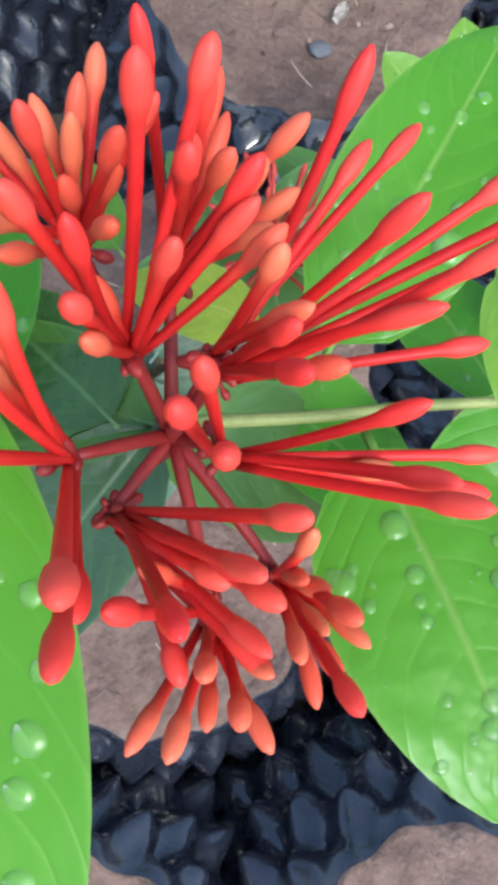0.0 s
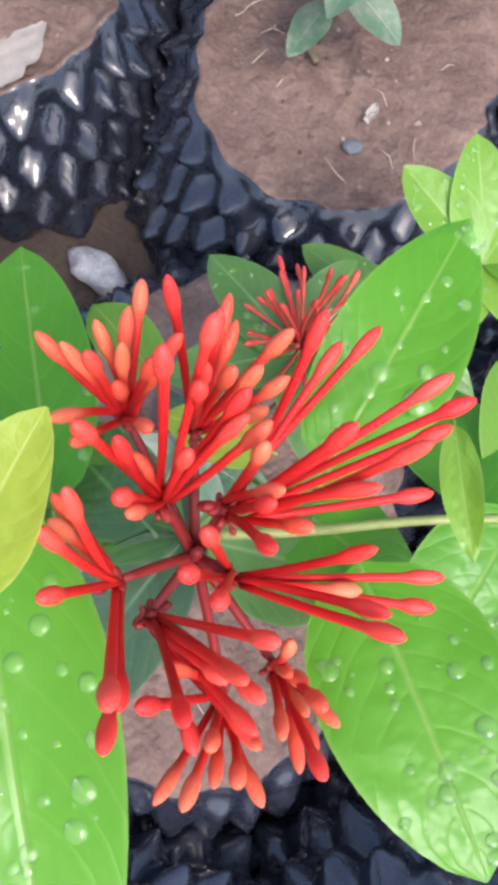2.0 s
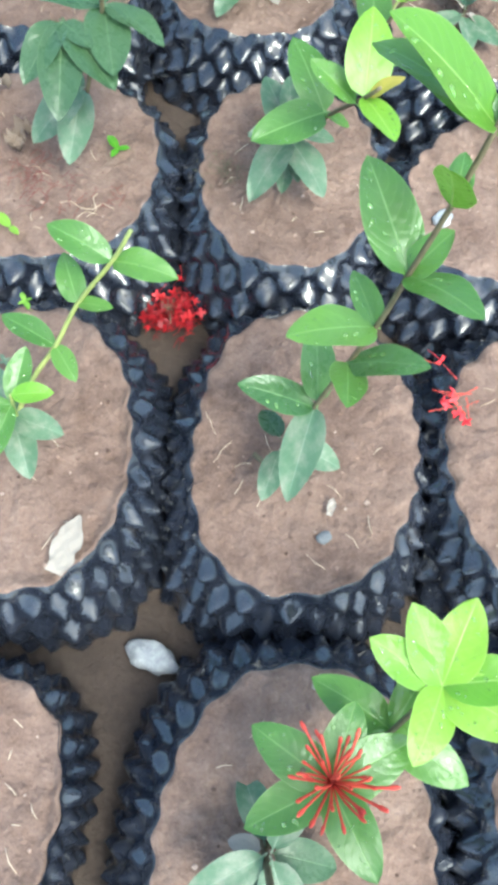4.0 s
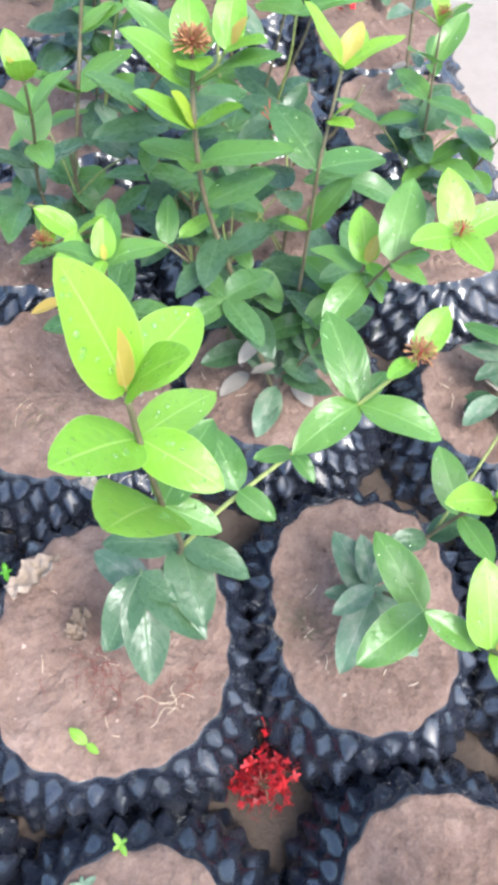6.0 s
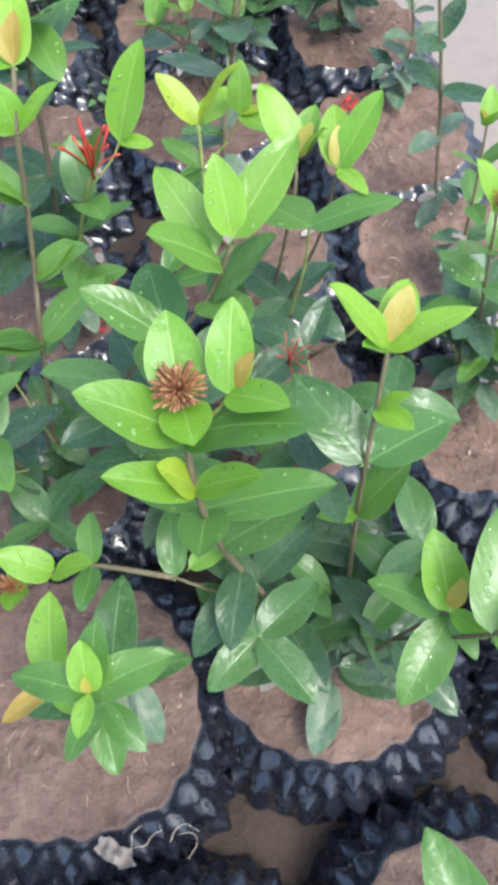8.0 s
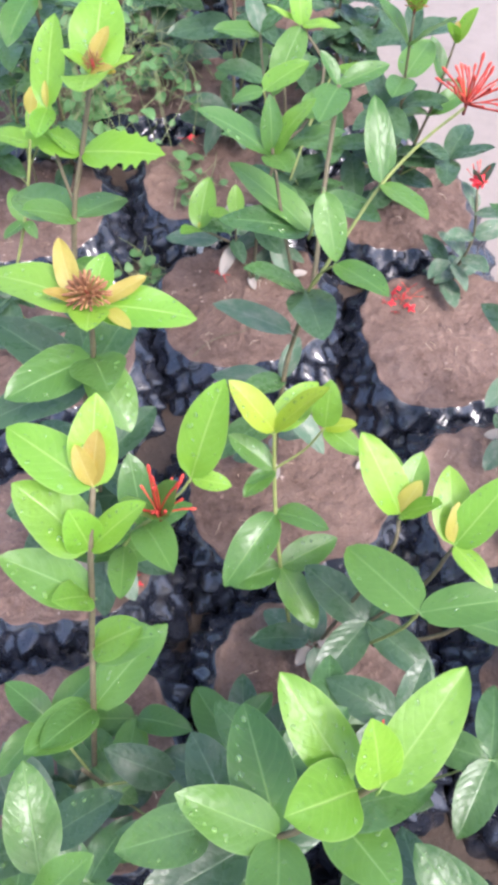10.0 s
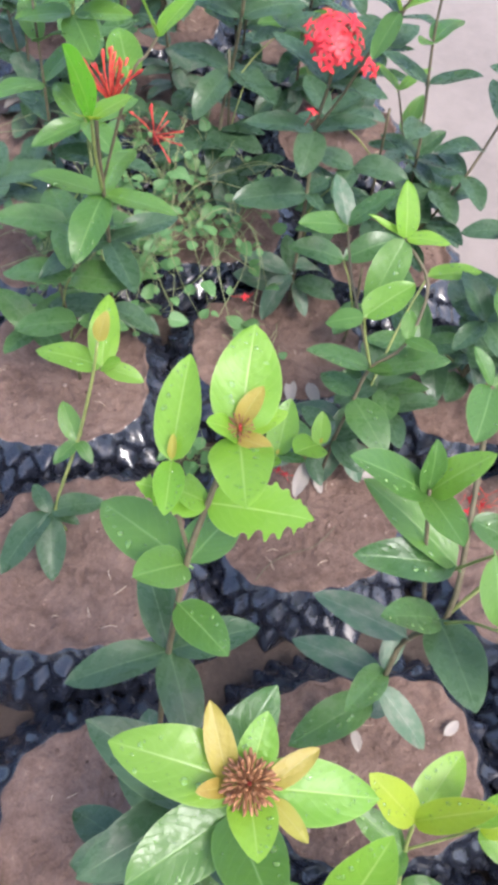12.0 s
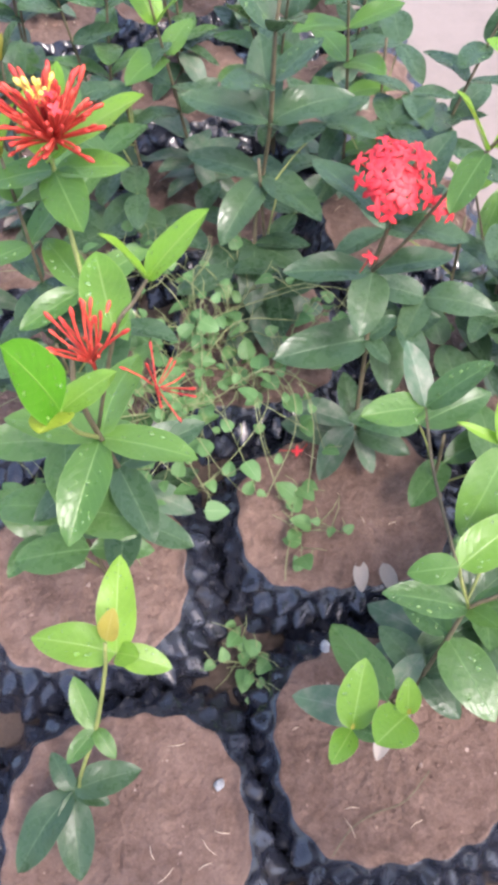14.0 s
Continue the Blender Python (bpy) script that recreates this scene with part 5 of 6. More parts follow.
bloom(p, (-0.012, 2.405, 0.748), 0.037, 48, 0.0118, (0.05, -0.4, 1), 27)
bloom(p, (0.032, 2.375, 0.73), 0.012, 7, 0.010, (0.6, -0.4, 0.8), 28)
bloom(p, (-0.03, 2.395, 0.645), 0.004, 1, 0.012, (0, -0.5, 1), 29, "single open red flower")
branch(p, [(-0.017, 2.414, 0.60), (0.008, 2.385, 0.68), (0.028, 2.36, 0.765), (0.052, 2.348, 0.824), (0.084, 2.341, 0.878)], 0.002)
blade(p, (0.084, 2.341, 0.878), (0.062, 2.352, 0.950), "young", 0.42)
blade(p, (0.084, 2.341, 0.878), (0.145, 2.352, 0.882), "young", 0.24)
blade(p, (0.055, 2.347, 0.828), (0.128, 2.335, 0.866), "young", 0.4)
blade(p, (0.052, 2.348, 0.824), (0.013, 2.356, 0.888), "young", 0.3)
blade(p, (0.052, 2.348, 0.824), (0.020, 2.325, 0.775), "mid", 0.5)
leaf(p, (0.084, 2.341, 0.880), 60, 60, 0.04, "amber", 2, False)

p = ixora(-0.14, 2.58)
low_leaves(p, 8, seed=30, size=0.095)
branch(p, [(-0.14, 2.58, 0.28), (-0.134, 2.651, 0.42), (-0.112, 2.686, 0.52), (-0.102, 2.663, 0.63), (-0.095, 2.66, 0.75)], 0.0034)
rosette(p, (-0.102, 2.663, 0.630), [(157, 12, 12), (7, 15, 11.2), (89, 30, 11.5), (48, 5, 3.5)], "dark")
rosette(p, (-0.112, 2.686, 0.520), [(-128, -5, 12), (-57, 5, 12), (156, 10, 11.3), (-46, 8, 8.1)], "dark")
rosette(p, (-0.134, 2.651, 0.420), [(-18, 8, 8.5), (-150, 0, 12), (-99, -8, 11), (-44, 5, 9.5)], "dark")
shoot(p, [(-0.102, 2.663, 0.63), (-0.095, 2.66, 0.75), (-0.08, 2.68, 0.82)], az=30, size=0.1, gap=0.06, bare=0.3, tone="dark", top="cut")

p = ixora(-0.43, 1.94)
branch(p, [(-0.445, 1.92, 0.28), (-0.45, 1.918, 0.36), (-0.402, 1.959, 0.48), (-0.372, 1.992, 0.57), (-0.358, 2.006, 0.63)], 0.0024, True)
blade(p, (-0.358, 2.010, 0.575), (-0.343, 2.095, 0.612), "young", 0.42)
blade(p, (-0.358, 2.010, 0.575), (-0.438, 2.036, 0.585), "spring", 0.5)
blade(p, (-0.358, 2.010, 0.575), (-0.307, 1.990, 0.563), "spring", 0.5)
blade(p, (-0.358, 2.010, 0.575), (-0.333, 1.996, 0.599), "young", 0.65)
rosette(p, (-0.402, 1.959, 0.480), [(109, 25, 5.6), (-60, 0, 3.5), (-137, 0, 4.2)], "mid")
rosette(p, (-0.457, 1.915, 0.360), [(10, 5, 7.6), (118, 20, 4.7), (-90, -10, 9.3), (-137, -5, 10.3), (-24, 0, 4.3)], "dark")
leaf(p, (-0.357, 2.008, 0.63), 50, 60, 0.04, "amber", 2, False)

p = ixora(-0.36, 2.3, "red")
low_leaves(p, 8, seed=32, size=0.085)
branch(p, [(-0.36, 2.3, 0.28), (-0.34, 2.2, 0.6), (-0.335, 2.16, 0.80), (-0.33, 2.168, 0.845)], 0.0028)
rosette(p, (-0.34, 2.2, 0.6), [(20, 5, 10), (200, 0, 10), (110, 10, 9), (-70, 0, 9)], "dark")
rosette(p, (-0.338, 2.18, 0.70), [(70, 5, 10), (250, 0, 10), (160, 10, 9), (-20, 0, 9)], "mid")
spray(p, (-0.315, 2.165, 0.84), 22, 0.047, 46, (0.0, 0.15, 1), seed=33)
spray(p, (-0.272, 2.16, 0.80), 10, 0.035, 90, (0.6, 0.1, 0.5), seed=34)
branch(p, [(-0.34, 2.19, 0.70), (-0.294, 2.176, 0.858), (-0.275, 2.185, 0.88), (-0.262, 2.19, 0.897)], 0.0018)
branch(p, [(-0.338, 2.18, 0.70), (-0.338, 2.13, 0.80), (-0.336, 2.113, 0.859)], 0.002, True)
blade(p, (-0.262, 2.190, 0.897), (-0.211, 2.204, 0.941), "young", 0.38)
blade(p, (-0.262, 2.190, 0.897), (-0.285, 2.183, 0.954), "young", 0.22)
blade(p, (-0.294, 2.176, 0.858), (-0.302, 2.246, 0.873), "spring", 0.52)
blade(p, (-0.336, 2.113, 0.859), (-0.354, 2.118, 0.937), "fresh", 0.62)
blade(p, (-0.336, 2.113, 0.859), (-0.344, 2.080, 0.887), "gold", 0.65)
blade(p, (-0.336, 2.113, 0.859), (-0.293, 2.133, 0.870), "spring", 0.55)
branch(p, [(-0.36, 2.3, 0.3), (-0.365, 2.45, 0.6), (-0.367, 2.51, 0.73), (-0.35, 2.48, 0.79)], 0.003, True)
rosette(p, (-0.363, 2.494, 0.760), [(70, 50, 9), (14, 25, 11.4), (100, 50, 7)], "young")
rosette(p, (-0.367, 2.511, 0.730), [(-172, 5, 7.7), (-14, 8, 8.4), (-74, -5, 8.6)], "mid")
rosette(p, (-0.365, 2.45, 0.6), [(30, 5, 9), (210, 0, 9), (120, 10, 9), (-60, 0, 9)], "mid")
spray(p, (-0.35, 2.475, 0.797), 90, 0.066, 64, (0.05, -0.1, 1), seed=35)
bloom(p, (-0.345, 2.465, 0.845), 0.010, 3, 0.008, (0, -0.3, 1), 36, "few opening flowers")
spray(p, (-0.352, 2.48, 0.83), 8, 0.03, 40, (0, 0.2, 1), PALE, "few pale yellow flower tubes", 50)

# along the paving
p = ixora(0.30, 1.93, "red", 0.258)
low_leaves(p, 8, seed=37, size=0.06)
shoot(p, [(0.30, 1.93, 0.25), (0.33, 1.93, 0.36), (0.33, 1.97, 0.45)], az=20, size=0.065, gap=0.04, bare=0.2, top="red", tone="dusty")
spray(p, (0.328, 1.976, 0.455), 10, 0.03, 60, (0, 0.1, 1), seed=38)
bloom(p, (0.325, 1.965, 0.465), 0.01, 5, 0.009, (0, -0.6, 1), 39)
p = ixora(0.29, 1.56)
low_leaves(p, 5, seed=40, size=0.06)
shoot(p, [(0.29, 1.56, 0.28), (0.28, 1.62, 0.5), (0.262, 1.682, 0.682), (0.27, 1.71, 0.76)], az=50, size=0.08, gap=0.07, bare=0.3)
p = ixora(0.29, 1.43, "low")
low_leaves(p, 9, seed=41, size=0.06)
shoot(p, [(0.29, 1.43, 0.28), (0.3, 1.46, 0.42), (0.306, 1.49, 0.526)], az=0, size=0.07, gap=0.055, bare=0.3)
p = ixora(0.24, 2.14, "bud", 0.263)
low_leaves(p, 9, seed=42, size=0.075)
shoot(p, [(0.24, 2.14, 0.26), (0.22, 2.1, 0.5), (0.204, 2.075, 0.69)], az=65, size=0.085, gap=0.058, bare=0.2, top="bud")
spray(p, (0.203, 2.072, 0.70), 24, 0.016, 80, (0, 0, 1), NUB, "pinkish brown flower bud head", 43)
shoot(p, [(0.24, 2.14, 0.28), (0.28, 2.12, 0.48), (0.30, 2.13, 0.60)], az=20, size=0.08, gap=0.055, bare=0.25)
p = ixora(0.2, 2.46)
low_leaves(p, 5, seed=44, size=0.07)
branch(p, [(0.2, 2.46, 0.28), (0.215, 2.53, 0.38), (0.19, 2.555, 0.47), (0.162, 2.563, 0.557)], 0.0022)
blade(p, (0.215, 2.545, 0.375), (0.148, 2.556, 0.395), "dusty", 0.4)
blade(p, (0.213, 2.535, 0.360), (0.150, 2.515, 0.350), "dusty", 0.45)
blade(p, (0.217, 2.525, 0.350), (0.240, 2.465, 0.330), "dusty", 0.55)
blade(p, (0.205, 2.545, 0.420), (0.285, 2.585, 0.450), "deep", 0.42)
blade(p, (0.190, 2.555, 0.470), (0.225, 2.600, 0.520), "mid", 0.45)
blade(p, (0.162, 2.563, 0.557), (0.225, 2.595, 0.575), "spring", 0.3)
blade(p, (0.162, 2.563, 0.557), (0.120, 2.590, 0.590), "spring", 0.35)
shoot(p, [(0.2, 2.46, 0.28), (0.253, 2.426, 0.437), (0.316, 2.466, 0.56), (0.34, 2.48, 0.66)], az=15, size=0.08, gap=0.05, bare=0.15, tone="dark")
shoot(p, [(0.2, 2.46, 0.28), (0.2, 2.5, 0.5), (0.19, 2.544, 0.668), (0.2, 2.58, 0.78)], az=60, size=0.085, gap=0.06, bare=0.25)
p = ixora(0.16, 2.8)
low_leaves(p, 9, seed=45, size=0.08)
shoot(p, [(0.16, 2.8, 0.28), (0.22, 2.81, 0.5), (0.28, 2.82, 0.7)], az=45, size=0.09, gap=0.055, bare=0.2, tone="dark")
p = ixora(0.06, 2.88)
low_leaves(p, 7, seed=46, size=0.08)
shoot(p, [(0.06, 2.88, 0.28), (0.05, 2.86, 0.5), (0.03, 2.83, 0.75)], az=10, size=0.095, gap=0.06, bare=0.2, tone="mid")
p = ixora(-0.2, 2.92)
low_leaves(p, 8, seed=47, size=0.09)
shoot(p, [(-0.2, 2.92, 0.28), (-0.22, 2.9, 0.5), (-0.24, 2.87, 0.7)], az=40, size=0.085, gap=0.055, bare=0.2)
p = ixora(-0.45, 2.5)
low_leaves(p, 8, seed=48, size=0.09)
shoot(p, [(-0.45, 2.5, 0.28), (-0.43, 2.5, 0.5), (-0.42, 2.52, 0.75)], az=30, size=0.085, gap=0.055, bare=0.2)
p = ixora(0.13, 3.16)
low_leaves(p, 9, seed=49, size=0.09)
shoot(p, [(0.13, 3.16, 0.28), (0.14, 3.12, 0.5), (0.16, 3.1, 0.65)], az=30, size=0.085, gap=0.055, bare=0.2)

# thick inner foliage
_f = random.Random(31)


def thicket(plant, x, y, r, z0, z1, count, size=0.09, tones=("dark", "dark", "dark", "deep")):
    """Inner twigs with leaf pairs that fill a shrub out."""
    for _ in range(count):
        a, d = _f.uniform(0, 6.28), r * math.sqrt(_f.random())
        q = Vector((x + d * math.cos(a), y + d * math.sin(a), _f.uniform(z0, z1)))
        foot = Vector((x, y, max(z0 - 0.06, q.z - 0.09)))
        branch(plant, [foot, foot.lerp(q, 0.5) + Vector((0, 0, 0.01)), q], 0.0014, True)
        turn = _f.uniform(0, 180)
        tone = _f.choice(tones)
        for k in (0, 180, 90, 270)[:_f.choice((2, 3, 4))]:
            leaf(plant, q, turn + k + _f.uniform(-15, 15), _f.uniform(-12, 28), size * _f.uniform(0.75, 1.1), tone, None, False)


for _x, _y, _r, _z0, _z1, _n in ((-0.1, 0.93, 0.10, 0.38, 0.58, 6), (-0.15, 1.08, 0.10, 0.36, 0.58, 6), (0.0, 1.1, 0.1, 0.36, 0.55, 4), (0.02, 0.95, 0.08, 0.34, 0.5, 5),
                              (-0.33, 1.15, 0.10, 0.34, 0.55, 9), (0.22, 1.22, 0.08, 0.34, 0.5, 5), (-0.3, 1.48, 0.06, 0.34, 0.5, 4), 
                              (0.06, 2.09, 0.07, 0.34, 0.48, 4), (0.05, 2.24, 0.08, 0.36, 0.52, 3), (0.24, 2.14, 0.10, 0.34, 0.55, 6), (-0.01, 2.42, 0.07, 0.36, 0.5, 2),
                              (-0.42, 2.20, 0.07, 0.36, 0.62, 5), (-0.42, 2.42, 0.10, 0.36, 0.58, 5), (-0.12, 2.66, 0.13, 0.36, 0.62, 5), (0.14, 2.52, 0.12, 0.36, 0.6, 5), (0.1, 2.84, 0.14, 0.36, 0.65, 7),
                              (-0.3, 2.85, 0.15, 0.36, 0.62, 12), (0.22, 2.45, 0.08, 0.34, 0.5, 6)):
    p = ixora(_x, _y)
    branch(p, [(_x, _y, 0.28), (_x + 0.004, _y, _z0 + 0.02), (_x, _y + 0.005, _z1 - 0.05)], 0.0028)
    thicket(p, _x, _y, _r, _z0, _z1, _n, 0.082 if _y < 1.4 else 0.09, ("deep", "mid", "dark", "deep") if _y < 1.4 else ("dark", "dark", "dark", "deep"))

# rows further back
_f = random.Random(77)
for _x, _y in ((-0.5, 2.87), (-0.2, 3.24), (0.13, 3.5), (-0.5, 3.2), (-0.2, 3.55), (-0.5, 3.55), (0.2, 3.3), (-0.05, 3.0), (-0.35, 3.0), (-0.62, 2.7), (-0.05, 3.35)):
    p = ixora(_x, _y)
    low_leaves(p, 8, seed=int(_x * 100 + _y * 1000), size=0.09)
    for _k in range(2):
        _dx, _dy = _f.uniform(-0.07, 0.07), _f.uniform(-0.07, 0.07)
        shoot(p, [(_x, _y, 0.28), (_x + _dx * 0.4, _y + _dy * 0.4, 0.48), (_x + _dx, _y + _dy, _f.uniform(0.6, 0.78))], az=_f.uniform(0, 90), size=0.095, gap=0.05, bare=0.2, tone=_f.choice(("dark", "deep", None)))


# ---- the large red flower and its shrub ----
p = ixora(0.10, -0.36, "red")
low_leaves(p, 7, seed=60)
branch(p, [(0.10, -0.36, 0.28), (0.10, -0.39, 0.45), (0.11, -0.44, 0.60), (0.112, -0.458, 0.70)], 0.0035)
branch(p, [(0.10, -0.365, 0.30), (0.115, -0.31, 0.38), (0.118, -0.285, 0.43)], 0.0028)
spray(p, (0.143, -0.293, 0.433), 34, 0.05, 62, (0.0, 0.2, 1), seed=61)
rosette(p, (0.143, -0.295, 0.425), [(75, 10, 7), (30, 5, 8), (150, 5, 8), (-60, 10, 8), (210, -5, 8)], "mid")
branch(p, [(0.105, -0.36, 0.30), (0.18, -0.27, 0.38), (0.23, -0.21, 0.445)], 0.003)
rosette(p, (0.234, -0.206, 0.45), [(75, 30, 8), (118, 25, 7.5), (10, 25, 8), (-25, 15, 8), (155, 15, 7.5), (-110, 10, 7)], "young")
rosette(p, (0.20, -0.245, 0.40), [(150, 5, 8), (-30, 5, 8), (60, 10, 8), (240, 0, 8)], "mid")
branch(p, [(0.114, -0.45, 0.672), (0.14, -0.44, 0.676), (0.172, -0.426, 0.68), (0.22, -0.41, 0.685)], 0.0014, True)

BIG = {
    "back_left": ((0.0879, -0.4363, 0.7100), [(103, 26, 13), (126, 18, 13), (113, 18, 17), (155, 13, 21), (-177, 6, 33), (115, 7, 23), (168, 21, 17), (-150, 14, 19), (58, 7, 27), (110, 3, 17), (-40, 9, 29), (-113, 14, 20), (72, 12, 29), (52, 8, 18)]),
    "back": ((0.1024, -0.4336, 0.7080), [(121, 23, 32), (93, 24, 19), (101, 19, 28), (85, 23, 11), (65, 24, 21), (78, 7, 28), (50, 13, 22), (43, 22, 10), (17, 14, 15), (91, 4, 32), (-106, 4, 40)]),
    "upper": ((0.1017, -0.4518, 0.7160), [(98, 28, 36), (109, 18, 45), (168, 18, 36), (172, 11, 33), (147, 10, 11), (-149, 9, 34), (-114, 9, 25), (83, 6, 33), (69, 17, 30), (65, 19, 33), (48, 22, 21)]),
    "left": ((0.0993, -0.4686, 0.7160), [(155, 13, 41), (-175, 13, 37), (-143, 13, 29), (-72, 18, 52), (-68, 26, 45), (-69, 21, 30), (147, 17, 22), (157, 15, 24)]),
    "upper_right": ((0.1136, -0.4483, 0.7160), [(80, 34, 33), (75, 41, 7), (68, 49, 10), (14, 4, 30), (40, 18, 41), (-28, 6, 30), (69, 10, 26)]),
    "right": ((0.1147, -0.4499, 0.7160), [(50, 46, 25), (45, 47, 26), (39, 43, 21), (29, 32, 36), (25, 42, 6), (27, 21, 31), (-3, 13, 25), (-62, 9, 42)]),
    "middle": ((0.1193, -0.4607, 0.7140), [(23, 26, 20), (18, 44, 4), (9, 26, 6), (7, 42, 5), (3, 24, 31), (-9, 27, 37), (170, 8, 32), (-153, 12, 43), (-118, 9, 40)]),
    "front": ((0.1067, -0.4737, 0.7020), [(8, 20, 47), (-11, 17, 39), (-9, 20, 44), (-17, 23, 38), (-22, 16, 30), (-48, 15, 53), (-25, 29, 29), (-31, 32, 22), (-48, 25, 22)]),
    "lower": ((0.1277, -0.4844, 0.7020), [(-112, 20, 19), (-103, 19, 24), (-83, 16, 14), (-62, 8, 24), (-63, 14, 21), (-54, 19, 15), (157, 16, 25), (-173, 20, 51), (-114, 8, 26)]),
    "front_right": ((0.1361, -0.4746, 0.7000), [(-60, 21, 10), (-60, 18, 30), (-48, 12, 14), (-85, 9, 26), (-25, 15, 17), (110, 4, 31), (-18, 4, 19), (-25, 6, 29), (-52, 16, 17), (85, 2, 18)]),
}
HEADS = {k: [bud_mesh("bud", k / 1000, 0.00095, r * 1.1, h, ORANGE_FLOWER if k < 34 else RED_FLOWER, ORANGE_FLOWER if k < 34 else RED_FLOWER, 10, b) for b, h, r in ((0.0, 0.0088, 0.00152), (0.0015, 0.0098, 0.00143), (-0.002, 0.0082, 0.00158), (0.003, 0.0102, 0.00138))] for k in (16, 22, 28, 34, 40, 46, 52)}
BRACT = bud_mesh("bract", 0.004, 0.0005, 0.0009, 0.0026, RED_STALK, RED_STALK, 6)
flower = part("flower_head", tube("stalk", [(0, 0, -0.035), (0.001, 0, -0.018), (0, 0, -0.006), (0, 0, 0.004)], [0.0016, 0.0018, 0.0018, 0.0012], RED_STALK, 8), p, Matrix.Translation(Vector((0.112, -0.458, 0.705)) - p.location), "dense cluster of long red buds beaded open to the light")
_r = random.Random(5)
for _name, (_o, _buds) in BIG.items():
    foot = Vector(_o) - Vector((0.112, -0.458, 0.705))
    part("stalk", tube("stalk", smooth_line([(0, 0, -0.006), foot * 0.55 + Vector((0, 0, -0.002)), foot], 3), [0.0013, 0.0013, 0.0012, 0.0012, 0.0011, 0.001, 0.0009], RED_STALK, 7), flower)
    for az, reach, up in _buds:
        d = Vector((math.cos(radians(az)) * reach, math.sin(radians(az)) * reach, up)) / 1000
        start = foot + Vector((d.x, d.y, 0)) * 0.08 + Vector([_r.uniform(-0.0012, 0.0012) for _ in "xyz"])
        v = foot + d - start
        k = min(HEADS, key=lambda q: abs(q - v.length * 1000))
        m = toward(start, v, _r.uniform(0, 6)) @ Matrix.Diagonal((1, 1, v.length * 1000 / k, 1))
        part("bud", _r.choice(HEADS[k]), flower, m)
    for _k in range(7):
        part("bract", BRACT, flower, toward(foot + Vector([_r.uniform(-0.0012, 0.0012) for _ in "xyz"]), (_r.uniform(-1, 1), _r.uniform(-1, 1), _r.uniform(-0.3, 0.9)), 0, _r.uniform(0.7, 1.4)))


def big_leaf(plant, base, tip, width, tone, shape, drops, roll=0.0, seed=0, rmax=0.03):
    """A leaf from base to tip with single raindrops as parts of their own."""
    d = Vector(tip) - Vector(base)
    az, rise = math.degrees(math.atan2(d.y, d.x)), math.degrees(math.asin(d.z / d.length))
    rng, sh = random.Random(seed), SHAPES[shape]
    ob = leaf(plant, base, az, rise + math.degrees(math.atan(0.56 * sh.curl)), d.length, tone, shape, False, roll, width)
    for _ in range(drops):
        s = rng.uniform(0.15, 0.95)
        x = rng.uniform(-0.85, 0.85) * sh.half(s)
        r = 0.006 + (rmax - 0.006) * rng.random() ** 2.4
        part("water_drop", DROP, ob, Matrix.Translation((x, s, sh.z(x, s) - sh.z(0, 0) - 0.0015)) @ Matrix.Diagonal((r / width, r, r, 1)))
    return ob


DROP = mesh_from("water_drop", *dome(0, 0, 0, 1.0, 0.38, 16, 5), WATER)
big_leaf(p, (0.136, -0.429, 0.690), (0.1500, -0.353, 0.698), 0.84, "fresh", 2, 34, -4, 71, 0.05)
big_leaf(p, (0.150, -0.446, 0.690), (0.193, -0.503, 0.700), 1.2, "fresh", 2, 48, 6, 72, 0.042)
big_leaf(p, (0.066, -0.462, 0.712), (0.120, -0.556, 0.702), 0.77, "fresh", 2, 44, 5, 73, 0.030)
big_leaf(p, (0.0743, -0.4562, 0.6620), (0.0316, -0.3810, 0.642), 0.75, "fresh", 0, 14, 0, 74)
big_leaf(p, (0.0748, -0.4811, 0.7400), (0.0818, -0.4505, 0.760), 0.95, "gold", 0, 0, 0, 75)
big_leaf(p, (0.0872, -0.4065, 0.6400), (0.0556, -0.3845, 0.6250), 1.0, "young", 1, 0, 0, 76)
big_leaf(p, (0.1241, -0.4212, 0.6650), (0.0925, -0.4206, 0.6600), 1.1, "gold", 2, 0, 0, 77)
big_leaf(p, (0.1608, -0.4085, 0.700), (0.1703, -0.4395, 0.702), 0.62, "young", 1, 0, 30, 78)
big_leaf(p, (0.20, -0.41, 0.66), (0.185, -0.48, 0.64), 1.1, "fresh", 2, 6, 0, 79)
big_leaf(p, (0.20, -0.41, 0.64), (0.17, -0.36, 0.60), 1.1, "fresh", 0, 6, 0, 80)
big_leaf(p, (0.21, -0.40, 0.64), (0.25, -0.46, 0.62), 1.1, "young", 0, 6, 0, 84)
big_leaf(p, (0.215, -0.40, 0.63), (0.20, -0.345, 0.62), 1.1, "young", 2, 4, 0, 85)
big_leaf(p, (0.22, -0.40, 0.63), (0.255, -0.375, 0.64), 1.1, "young", 0, 4, 0, 86)
big_leaf(p, (0.128, -0.425, 0.635), (0.192, -0.438, 0.61), 0.9, "fresh", 5, 0, 0, 87)
big_leaf(p, (0.10, -0.452, 0.66), (0.062, -0.432, 0.645), 1.2, "deep", 5, 0, 0, 88)
big_leaf(p, (0.11, -0.45, 0.66), (0.085, -0.52, 0.62), 0.8, "dark", 0, 0, 0, 81)
big_leaf(p, (0.11, -0.45, 0.65), (0.17, -0.44, 0.60), 1.0, "mid", 4, 0, 0, 82)
big_leaf(p, (0.11, -0.45, 0.66), (0.05, -0.45, 0.64), 1.0, "mid", 0, 0, 0, 83)


